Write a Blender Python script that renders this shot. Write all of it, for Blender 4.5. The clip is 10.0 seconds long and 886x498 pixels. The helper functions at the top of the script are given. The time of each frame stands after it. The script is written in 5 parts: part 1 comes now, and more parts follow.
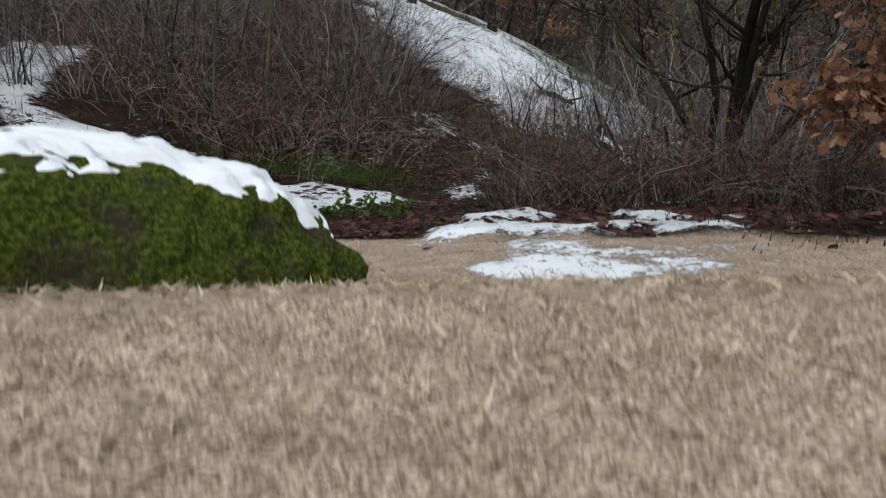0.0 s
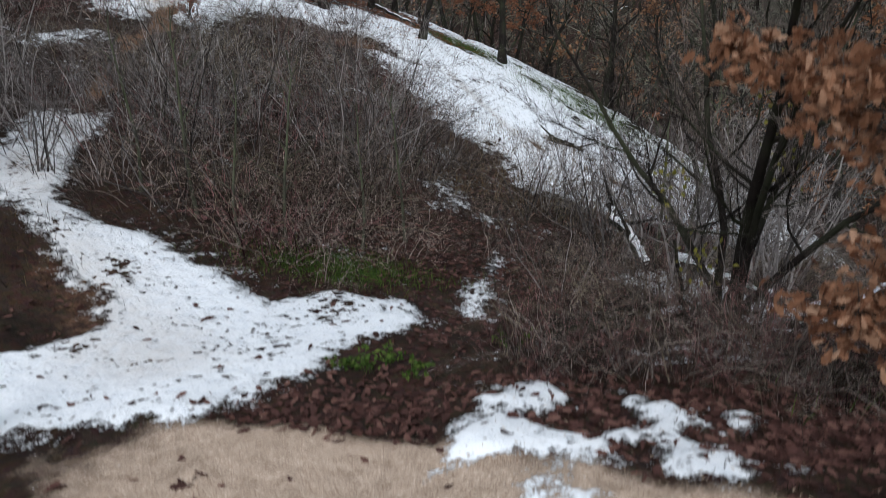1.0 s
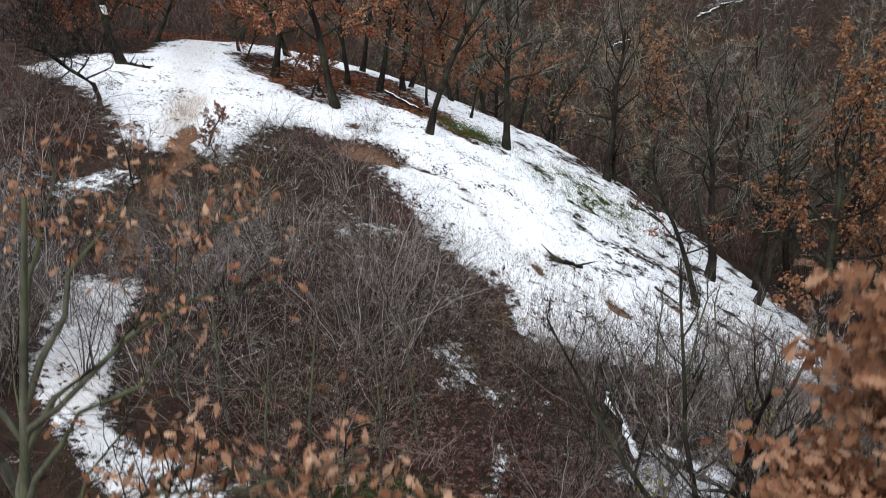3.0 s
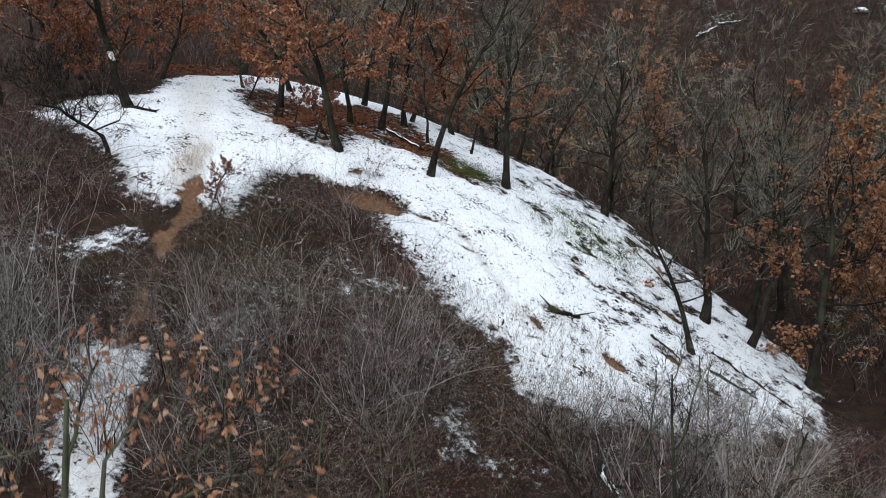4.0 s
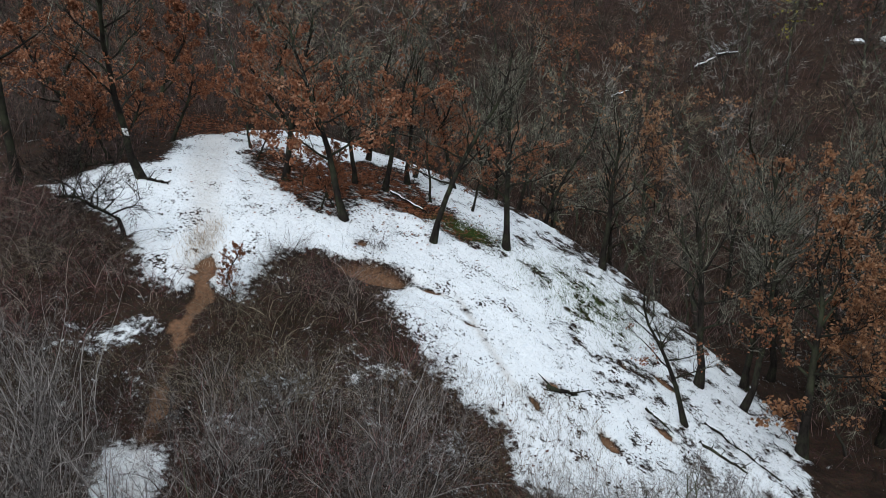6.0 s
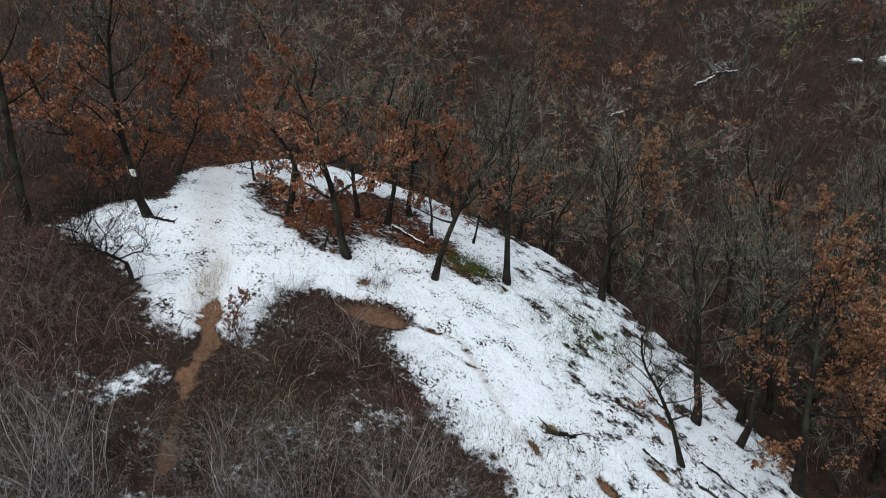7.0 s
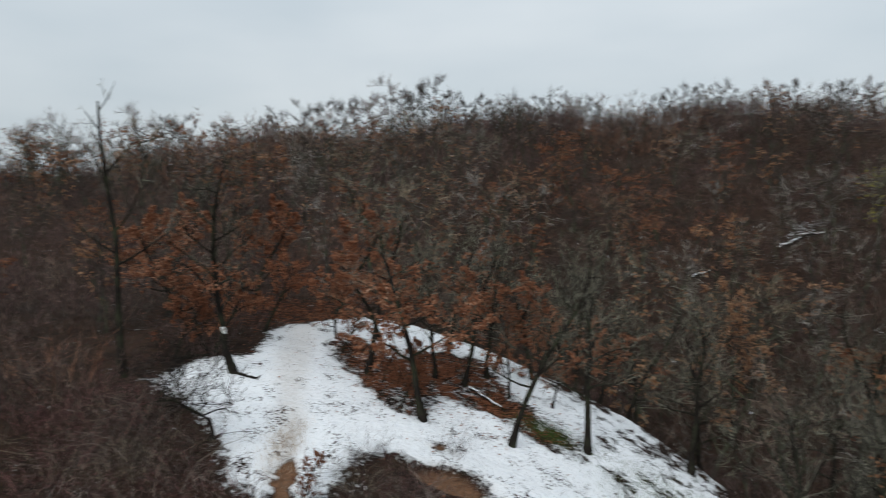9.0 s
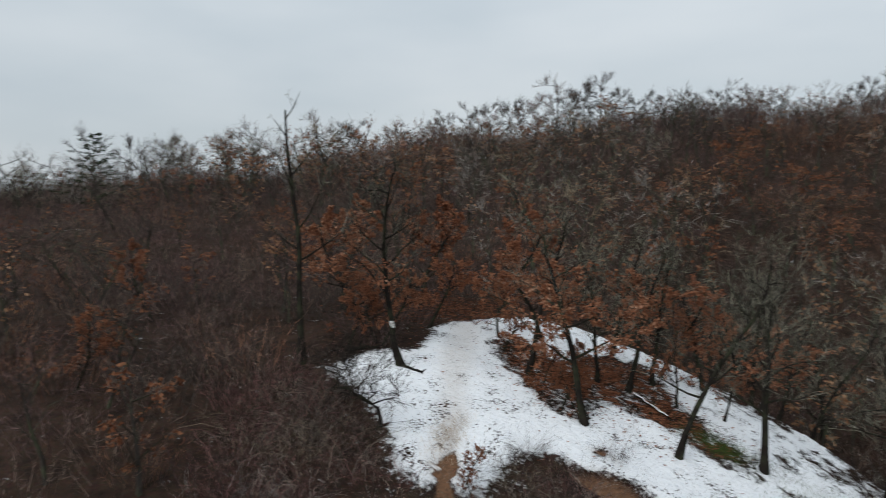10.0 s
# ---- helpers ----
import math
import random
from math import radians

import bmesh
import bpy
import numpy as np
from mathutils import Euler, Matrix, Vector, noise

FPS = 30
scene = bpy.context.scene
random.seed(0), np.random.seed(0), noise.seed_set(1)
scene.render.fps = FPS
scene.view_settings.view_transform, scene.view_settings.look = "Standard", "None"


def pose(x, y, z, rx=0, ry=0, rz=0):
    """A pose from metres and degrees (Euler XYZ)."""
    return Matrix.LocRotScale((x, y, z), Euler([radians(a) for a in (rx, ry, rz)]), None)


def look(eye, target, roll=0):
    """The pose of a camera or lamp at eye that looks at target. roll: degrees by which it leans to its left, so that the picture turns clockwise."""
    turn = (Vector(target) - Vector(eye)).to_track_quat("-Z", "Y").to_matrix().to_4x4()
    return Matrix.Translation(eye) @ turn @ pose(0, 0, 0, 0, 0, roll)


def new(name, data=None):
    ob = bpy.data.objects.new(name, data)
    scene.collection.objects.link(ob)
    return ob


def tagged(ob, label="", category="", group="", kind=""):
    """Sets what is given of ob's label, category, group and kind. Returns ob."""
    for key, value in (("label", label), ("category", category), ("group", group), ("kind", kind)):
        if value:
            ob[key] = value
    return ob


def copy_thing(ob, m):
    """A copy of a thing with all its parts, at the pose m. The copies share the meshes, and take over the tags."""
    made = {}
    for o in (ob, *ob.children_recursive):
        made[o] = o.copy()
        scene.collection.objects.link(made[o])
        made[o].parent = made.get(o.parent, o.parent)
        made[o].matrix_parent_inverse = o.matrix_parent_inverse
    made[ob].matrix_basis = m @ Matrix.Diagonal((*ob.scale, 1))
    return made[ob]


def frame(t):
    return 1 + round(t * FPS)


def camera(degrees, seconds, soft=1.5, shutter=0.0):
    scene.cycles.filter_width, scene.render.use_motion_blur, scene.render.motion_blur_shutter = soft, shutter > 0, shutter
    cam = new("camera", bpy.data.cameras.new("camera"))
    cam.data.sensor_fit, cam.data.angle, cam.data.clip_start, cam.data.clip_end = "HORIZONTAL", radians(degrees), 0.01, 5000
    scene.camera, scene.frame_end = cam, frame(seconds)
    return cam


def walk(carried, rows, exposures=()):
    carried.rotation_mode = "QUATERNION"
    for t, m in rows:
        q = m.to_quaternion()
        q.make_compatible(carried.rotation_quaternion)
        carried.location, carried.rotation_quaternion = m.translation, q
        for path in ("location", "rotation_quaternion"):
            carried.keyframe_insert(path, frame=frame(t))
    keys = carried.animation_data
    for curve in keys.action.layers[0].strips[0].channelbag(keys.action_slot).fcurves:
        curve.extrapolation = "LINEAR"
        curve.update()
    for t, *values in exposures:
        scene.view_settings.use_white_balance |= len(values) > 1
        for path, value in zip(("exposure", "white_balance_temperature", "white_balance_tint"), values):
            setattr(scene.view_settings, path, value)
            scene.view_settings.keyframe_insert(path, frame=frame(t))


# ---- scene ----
cam = camera(64.8, 10.0, soft=0.55, shutter=0.5)
METRES, EYE, TILT, LEAN, TURN = 14.0, 1.5, -16.6, 0.0, 0.0
ROWS = [
    (-0.1, 0.0006, 0.0001, -0.0045, -0.06, 0.04, 0.01),
    (0.0, 0.0, 0.0, 0.0, 0.0, 0.0, 0.0),
    (0.1, -0.0007, -0.0001, 0.0052, 0.07, -0.05, -0.01),
    (0.2, -0.0014, -0.0002, 0.0124, 0.15, -0.1, -0.03),
    (0.5, -0.0036, -0.0005, 0.043, 0.39, -0.27, -0.07),
    (1.0, -0.0062, -0.0181, 0.1163, 0.64, -0.42, -0.14),
    (1.5, -0.0075, -0.0411, 0.1889, 0.84, -0.57, -0.18),
    (2.0, -0.0118, -0.0641, 0.2673, 0.95, -0.85, -0.27),
    (2.5, -0.0141, -0.0844, 0.3451, 0.97, -1.15, -0.14),
    (3.0, -0.0143, -0.1026, 0.4199, 0.93, -1.35, -0.25),
    (4.5, -0.0229, -0.153, 0.5992, 0.82, -1.3, -0.6),
    (5.0, -0.0237, -0.1701, 0.6504, 0.86, -1.27, -0.6),
    (5.5, -0.0233, -0.1879, 0.7021, 0.92, -1.24, -0.59),
    (7.0, -0.0295, -0.2372, 0.8639, 0.93, -1.01, -0.76),
    (7.5, -0.0292, -0.2422, 0.9163, 1.02, 5.26, -0.91),
    (8.0, -0.0268, -0.2446, 0.915, 1.1, 9.35, -0.89),
    (8.5, -0.0237, -0.2506, 0.8996, 1.13, 11.46, -0.84),
    (8.6, -0.0256, -0.2513, 0.898, 1.46, 11.46, -0.93),
    (8.7, -0.0274, -0.252, 0.8964, 2.53, 11.44, -1.22),
    (8.8, -0.0293, -0.2527, 0.8949, 3.97, 11.41, -1.61),
    (9.0, -0.033, -0.254, 0.8917, 7.1, 11.35, -2.46),
    (9.5, -0.0292, -0.2623, 0.8885, 14.05, 10.97, -4.3),
    (10.0, -0.0309, -0.2642, 0.8877, 20.03, 10.46, -5.88),
]
walk(cam, [(t, pose(0, 0, EYE, TILT, LEAN, TURN) @ pose(METRES * x, METRES * y, METRES * z, 90 + pitch, roll, yaw)) for t, x, y, z, yaw, pitch, roll in ROWS],
     [(0.0, 0.12, 6300, 10), (0.5, 0.12, 6150, 10), (1.0, 0.42, 6150, 11), (2.0, 0.84, 6300, 13), (3.0, 0.82, 6400, 13), (4.5, 0.46, 6150, 9),
      (5.5, 0.35, 6150, 8), (7.0, 0.33, 6200, 9), (7.6, 0.32, 6250, 9), (8.5, 0.25, 6350, 8), (10.0, 0.16, 6400, 9)])

# ---- world and light ----
world = bpy.data.worlds.new("overcast")
scene.world = world
world.use_nodes = True
wn, wl = world.node_tree.nodes, world.node_tree.links
wn.clear()
w_out, w_bg = wn.new("ShaderNodeOutputWorld"), wn.new("ShaderNodeBackground")
w_sky = wn.new("ShaderNodeTexSky")
w_sky.sky_type, w_sky.sun_disc = "NISHITA", False
w_sky.sun_elevation, w_sky.sun_rotation = radians(28), radians(200)
w_co, w_map, w_noise, w_ramp, w_mix = (wn.new("ShaderNodeTexCoord"), wn.new("ShaderNodeMapping"), wn.new("ShaderNodeTexNoise"),
                                       wn.new("ShaderNodeValToRGB"), wn.new("ShaderNodeMixRGB"))
w_map.inputs["Scale"].default_value = (1.0, 1.0, 3.2)
w_noise.inputs["Scale"].default_value, w_noise.inputs["Detail"].default_value = 2.2, 4.0
w_noise.inputs["Roughness"].default_value = 0.45
w_ramp.color_ramp.elements[0].position, w_ramp.color_ramp.elements[0].color = 0.3, (5.6, 6.25, 6.75, 1)
w_ramp.color_ramp.elements[1].position, w_ramp.color_ramp.elements[1].color = 0.72, (7.3, 7.7, 8.0, 1)
w_mix.inputs[0].default_value = 0.93
wl.new(w_co.outputs["Generated"], w_map.inputs["Vector"])
wl.new(w_map.outputs["Vector"], w_noise.inputs["Vector"])
wl.new(w_noise.outputs["Fac"], w_ramp.inputs["Fac"])
wl.new(w_sky.outputs["Color"], w_mix.inputs[1])
wl.new(w_ramp.outputs["Color"], w_mix.inputs[2])
# an overcast sky is brightest overhead
w_sep, w_up, w_dome = wn.new("ShaderNodeSeparateXYZ"), wn.new("ShaderNodeMath"), wn.new("ShaderNodeVectorMath")
w_up.operation, w_up.use_clamp, w_dome.operation = "MULTIPLY_ADD", False, "SCALE"
w_up.inputs[1].default_value, w_up.inputs[2].default_value = 0.55, 0.76
wl.new(w_co.outputs["Generated"], w_sep.inputs["Vector"])
wl.new(w_sep.outputs["Z"], w_up.inputs[0])
wl.new(w_mix.outputs["Color"], w_dome.inputs[0])
wl.new(w_up.outputs["Value"], w_dome.inputs["Scale"])
wl.new(w_dome.outputs["Vector"], w_bg.inputs["Color"])
w_bg.inputs["Strength"].default_value = 0.1
wl.new(w_bg.outputs["Background"], w_out.inputs["Surface"])
sun = new("sun", bpy.data.lights.new("sun", "SUN"))
sun.data.energy, sun.data.angle, sun.data.color = 1.3, radians(30), (1.0, 0.99, 0.97)
sun.matrix_world = look((-20, -60, 60), (0, 0, 0))


# ---- materials ----
def mat(name, rough=0.8):
    m = bpy.data.materials.new(name)
    m.use_nodes = True
    n, l = m.node_tree.nodes, m.node_tree.links
    b = n["Principled BSDF"]
    b.inputs["Roughness"].default_value = rough
    b.inputs["Specular IOR Level"].default_value = 0.06
    return m, n, l, b


def tex(n, l, scale, detail=4.0, rough=0.55, coord="Object", stretch=None):
    c = n.new("ShaderNodeTexCoord")
    t = n.new("ShaderNodeTexNoise")
    t.inputs["Scale"].default_value, t.inputs["Detail"].default_value, t.inputs["Roughness"].default_value = scale, detail, rough
    if stretch:
        mp = n.new("ShaderNodeMapping")
        mp.inputs["Scale"].default_value = stretch
        l.new(c.outputs[coord], mp.inputs["Vector"])
        l.new(mp.outputs["Vector"], t.inputs["Vector"])
    else:
        l.new(c.outputs[coord], t.inputs["Vector"])
    return t.outputs["Fac"]


def ramp(n, l, fac, *stops):
    r = n.new("ShaderNodeValToRGB")
    e = r.color_ramp.elements
    while len(e) < len(stops):
        e.new(0.5)
    for k, (p, c) in zip(e, stops):
        k.position, k.color = p, (*c, 1)
    l.new(fac, r.inputs["Fac"])
    return r.outputs["Color"]


def mixed(n, l, fac, a, b, mode="MIX"):
    m = n.new("ShaderNodeMixRGB")
    m.blend_type = mode
    for s, v in ((0, fac), (1, a), (2, b)):
        if isinstance(v, (int, float)):
            m.inputs[s].default_value = v
        elif isinstance(v, tuple):
            m.inputs[s].default_value = (*v, 1)
        else:
            l.new(v, m.inputs[s])
    return m.outputs["Color"]


def calc(n, l, op, a, b=0.0, clamp=False):
    m = n.new("ShaderNodeMath")
    m.operation, m.use_clamp = op, clamp
    for s, v in ((0, a), (1, b)):
        if isinstance(v, (int, float)):
            m.inputs[s].default_value = v
        else:
            l.new(v, m.inputs[s])
    return m.outputs[0]


def bump(n, l, b, height, strength=0.5, distance=0.02):
    k = n.new("ShaderNodeBump")
    k.inputs["Strength"].default_value, k.inputs["Distance"].default_value = strength, distance
    l.new(height, k.inputs["Height"])
    l.new(k.outputs["Normal"], b.inputs["Normal"])


def bark_material(name, dark, light, moss=0.0):
    m, n, l, b = mat(name, 0.9)
    f = tex(n, l, 9.0, 6.0, 0.7, stretch=(1, 1, 0.25))
    col = ramp(n, l, f, (0.3, dark), (0.75, light))
    if moss:
        g = tex(n, l, 1.3, 4.0)
        col = mixed(n, l, calc(n, l, "MULTIPLY", ramp(n, l, g, (0.45, (0, 0, 0)), (0.65, (1, 1, 1))), moss), col, (0.10, 0.12, 0.06))
    l.new(col, b.inputs["Base Color"])
    bump(n, l, b, f, 0.7, 0.03)
    return m


def twig_material(name, a, c, drift=0.5):
    """Fine twigs: one tone a twig, drifting from bush to bush."""
    m, n, l, b = mat(name, 0.75)
    g = n.new("ShaderNodeNewGeometry")
    o = n.new("ShaderNodeObjectInfo")
    r = calc(n, l, "ADD", calc(n, l, "MULTIPLY", g.outputs["Random Per Island"], 1.0 - drift), calc(n, l, "MULTIPLY", o.outputs["Random"], drift))
    l.new(ramp(n, l, r, (0.1, tuple(0.3 * p for p in a)), (0.35, tuple(0.75 * p for p in a)), (0.6, tuple(0.72 * p + 0.28 * q for p, q in zip(a, c))), (0.95, c)), b.inputs["Base Color"])
    return m


def leaf_material(name, stops):
    m, n, l, b = mat(name, 0.6)
    g = n.new("ShaderNodeNewGeometry")
    o = n.new("ShaderNodeObjectInfo")
    r = calc(n, l, "ADD", calc(n, l, "MULTIPLY", g.outputs["Random Per Island"], 0.75), calc(n, l, "MULTIPLY", o.outputs["Random"], 0.25))
    col = ramp(n, l, r, *stops)
    col = mixed(n, l, 0.35, col, ramp(n, l, tex(n, l, 22.0), (0.3, (0.3, 0.25, 0.2)), (0.7, (1, 1, 1))), "MULTIPLY")
    l.new(col, b.inputs["Base Color"])
    t = n.new("ShaderNodeBsdfTranslucent")
    l.new(col, t.inputs["Color"])
    s = n.new("ShaderNodeMixShader")
    s.inputs[0].default_value = 0.25
    l.new(b.outputs[0], s.inputs[1])
    l.new(t.outputs[0], s.inputs[2])
    l.new(s.outputs[0], n["Material Output"].inputs["Surface"])
    return m


def snow_material():
    m, n, l, b = mat("snow", 0.55)
    f = tex(n, l, 14.0, 6.0, 0.6)
    g = tex(n, l, 2.0, 3.0)
    l.new(mixed(n, l, g, (0.84, 0.87, 0.91), (0.9, 0.9, 0.9)), b.inputs["Base Color"])
    b.inputs["Subsurface Weight"].default_value = 0.15
    b.inputs["Subsurface Radius"].default_value = (0.03, 0.04, 0.05)
    bump(n, l, b, f, 0.5, 0.02)
    return m


def ground_material():
    """Leaf litter, mud, grass and thawing snow, laid out by the cover attribute: red snow, green mud, blue grass, alpha sand."""
    m, n, l, b = mat("winter_ground", 0.85)
    at = n.new("ShaderNodeAttribute")
    at.attribute_name = "cover"
    sep = n.new("ShaderNodeSeparateColor")
    l.new(at.outputs["Color"], sep.inputs["Color"])
    fine, mid, wide = tex(n, l, 34.0, 6.0, 0.7), tex(n, l, 6.0, 6.0, 0.65), tex(n, l, 0.8, 5.0, 0.6)
    vor = n.new("ShaderNodeTexVoronoi")
    co = n.new("ShaderNodeTexCoord")
    l.new(co.outputs["Object"], vor.inputs["Vector"])
    vor.inputs["Scale"].default_value = 13.0
    leafy = mixed(n, l, 0.7, (0.5, 0.5, 0.5), vor.outputs["Color"], "MULTIPLY")
    lit = ramp(n, l, fine, (0.3, (0.008, 0.006, 0.005)), (0.5, (0.032, 0.018, 0.014)), (0.62, (0.065, 0.036, 0.026)), (0.75, (0.17, 0.105, 0.075)))
    lit = mixed(n, l, 0.5, lit, mixed(n, l, 1.0, leafy, (0.09, 0.056, 0.04), "MULTIPLY"))
    lit = mixed(n, l, 0.85, lit, ramp(n, l, tex(n, l, 1.1, 6.0, 0.75), (0.35, (0.25, 0.25, 0.27)), (0.65, (1.7, 1.6, 1.5))), "MULTIPLY")
    lit = mixed(n, l, calc(n, l, "MULTIPLY", wide, 0.5), lit, (0.03, 0.022, 0.016))
    mud = ramp(n, l, mid, (0.3, (0.10, 0.052, 0.03)), (0.7, (0.235, 0.13, 0.075)))
    sand = ramp(n, l, tex(n, l, 150.0, 4.0, 0.75), (0.36, (0.09, 0.055, 0.036)), (0.5, (0.36, 0.275, 0.21)), (0.62, (0.72, 0.63, 0.54)))
    sand = mixed(n, l, 0.6, sand, ramp(n, l, tex(n, l, 62.0, 3.0, 0.6), (0.36, (0.5, 0.42, 0.36)), (0.5, (1.0, 0.98, 0.95)), (0.62, (1.35, 1.28, 1.25))), "MULTIPLY")
    sand = mixed(n, l, 0.6, sand, ramp(n, l, tex(n, l, 7.0, 4.0), (0.35, (0.62, 0.56, 0.5)), (0.65, (1.15, 1.1, 1.05))), "MULTIPLY")
    grass = ramp(n, l, fine, (0.3, (0.02, 0.035, 0.01)), (0.7, (0.07, 0.12, 0.03)))
    snow = mixed(n, l, mid, (0.82, 0.85, 0.89), (0.9, 0.9, 0.9))

    def edge(v, a, c, soft):
        """Where the attribute plus noise passes a half, with a crisp and ragged border."""
        k = calc(n, l, "ADD", v, calc(n, l, "MULTIPLY", calc(n, l, "SUBTRACT", mid, 0.5), a))
        k = calc(n, l, "ADD", k, calc(n, l, "MULTIPLY", calc(n, l, "SUBTRACT", fine, 0.5), c))
        return calc(n, l, "MULTIPLY", calc(n, l, "SUBTRACT", k, 0.5 - soft / 2), 1 / soft, True)

    col = mixed(n, l, edge(sep.outputs["Blue"], 1.2, 1.0, 0.3), lit, grass)
    col = mixed(n, l, edge(at.outputs["Alpha"], 0.5, 0.5, 0.4), col, sand)
    col = mixed(n, l, edge(sep.outputs["Green"], 0.6, 0.5, 0.35), col, mud)
    speck = tex(n, l, 2.6, 5.0, 0.7)
    lain = calc(n, l, "ADD", sep.outputs["Red"], calc(n, l, "MULTIPLY", calc(n, l, "SUBTRACT", speck, 0.55), 0.9))
    sn = edge(lain, 0.9, 0.8, 0.12)
    tuft = calc(n, l, "ADD", tex(n, l, 8.5, 3.0, 0.6), calc(n, l, "MULTIPLY", tex(n, l, 0.9, 3.0), 0.75))
    sn = calc(n, l, "MULTIPLY", sn, calc(n, l, "MULTIPLY", calc(n, l, "SUBTRACT", 1.06, tuft), 18.0, True))
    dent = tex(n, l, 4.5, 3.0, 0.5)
    # bluish grey in the dents: shade of the hollows put into the snow's colour
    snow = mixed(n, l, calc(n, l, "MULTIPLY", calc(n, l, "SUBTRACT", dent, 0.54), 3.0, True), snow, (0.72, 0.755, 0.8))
    dirty = mixed(n, l, calc(n, l, "MULTIPLY", calc(n, l, "MULTIPLY", sep.outputs["Green"], 1.5), mid), snow, (0.42, 0.34, 0.27))
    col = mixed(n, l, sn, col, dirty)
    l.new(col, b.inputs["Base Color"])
    rg = mixed(n, l, sn, (0.85, 0.85, 0.85), (0.55, 0.55, 0.55))
    l.new(rg, b.inputs["Roughness"])
    h = calc(n, l, "ADD", calc(n, l, "MULTIPLY", fine, 0.5), calc(n, l, "ADD", mid, calc(n, l, "MULTIPLY", sn, 0.8)))
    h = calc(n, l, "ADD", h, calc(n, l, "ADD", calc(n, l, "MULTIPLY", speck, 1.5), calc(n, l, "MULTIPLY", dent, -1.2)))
    firm = calc(n, l, "SUBTRACT", 1.0, calc(n, l, "MULTIPLY", at.outputs["Alpha"], 0.8))
    bump(n, l, b, calc(n, l, "MULTIPLY", h, firm), 0.9, 0.07)
    return m


M_GROUND = ground_material()
M_SNOW = snow_material()
M_BARK = bark_material("oak_bark", (0.006, 0.005, 0.0045), (0.032, 0.026, 0.022), 0.25)
M_BARK_MOSS = bark_material("mossy_bark", (0.03, 0.03, 0.022), (0.13, 0.125, 0.09), 0.8)
M_BARK_FAR = bark_material("grey_bark", (0.014, 0.012, 0.0105), (0.07, 0.06, 0.052), 0.4)
M_TWIG = twig_material("grey_twigs", (0.024, 0.018, 0.015), (0.37, 0.305, 0.265))
M_TWIG_RED = twig_material("reddish_twigs", (0.032, 0.014, 0.014), (0.34, 0.17, 0.16))
M_TWIG_PALE = twig_material("pale_twigs", (0.06, 0.052, 0.048), (0.48, 0.43, 0.405))
M_TWIG_OLIVE = twig_material("olive_twigs", (0.02, 0.016, 0.01), (0.32, 0.265, 0.19))
M_LEAF = leaf_material("dry_oak_leaves", ((0.0, (0.09, 0.03, 0.016)), (0.5, (0.25, 0.1, 0.052)), (0.85, (0.42, 0.2, 0.115)), (1.0, (0.6, 0.38, 0.26))))
M_LEAF_DARK = leaf_material("dark_oak_leaves", ((0.0, (0.07, 0.025, 0.015)), (0.5, (0.18, 0.07, 0.036)), (1.0, (0.32, 0.15, 0.08))))
M_LEAF_PALE = leaf_material("pale_oak_leaves", ((0.0, (0.14, 0.058, 0.032)), (0.5, (0.36, 0.185, 0.108)), (1.0, (0.62, 0.42, 0.29))))
M_TWIG_BROWN = twig_material("brown_twigs", (0.036, 0.024, 0.019), (0.6, 0.48, 0.41))

def crown_material(name, col):
    """Twigs of a far crown: one tone a tree, a little lighter or darker from twig to twig."""
    m, n, l, b = mat(name, 0.8)
    g = n.new("ShaderNodeNewGeometry")
    l.new(ramp(n, l, g.outputs["Random Per Island"], (0.0, tuple(0.35 * k for k in col)), (0.55, col), (1.0, tuple(1.9 * k for k in col))), b.inputs["Base Color"])
    return m


M_WOODS = [crown_material("woodland_twigs_" + k, tuple(1.25 * p for p in c)) for k, c in (
    ("umber", (0.1, 0.072, 0.058)), ("olive", (0.135, 0.13, 0.098)), ("pale", (0.165, 0.15, 0.135)), ("plum", (0.078, 0.05, 0.046)), ("dark", (0.05, 0.042, 0.036)),
    ("russet", (0.13, 0.068, 0.045)), ("buff", (0.15, 0.115, 0.08)))]
M_TWIG_GREY = twig_material("olive_grey_twigs", (0.03, 0.028, 0.021), (0.3, 0.285, 0.225), 0.25)
M_GREEN = leaf_material("green_leaves", ((0.0, (0.03, 0.06, 0.012)), (0.5, (0.07, 0.12, 0.025)), (1.0, (0.14, 0.19, 0.04))))
M_LEAF_TAN = leaf_material("tan_oak_leaves", ((0.0, (0.13, 0.055, 0.028)), (0.5, (0.3, 0.15, 0.078)), (1.0, (0.46, 0.28, 0.17))))
M_YELLOW = leaf_material("yellow_leaves", ((0.0, (0.12, 0.12, 0.02)), (1.0, (0.34, 0.3, 0.06))))


# ---- helpers for shapes ----
def part(name, data, material, parent, label=""):
    """Links a bmesh or a mesh as one part under a thing."""
    if isinstance(data, bmesh.types.BMesh):
        me = bpy.data.meshes.new(name)
        data.to_mesh(me)
        data.free()
    else:
        me = data
    if material and not me.materials:
        me.materials.append(material)
    ob = new(name, me)
    ob.parent = parent
    return tagged(ob, label)


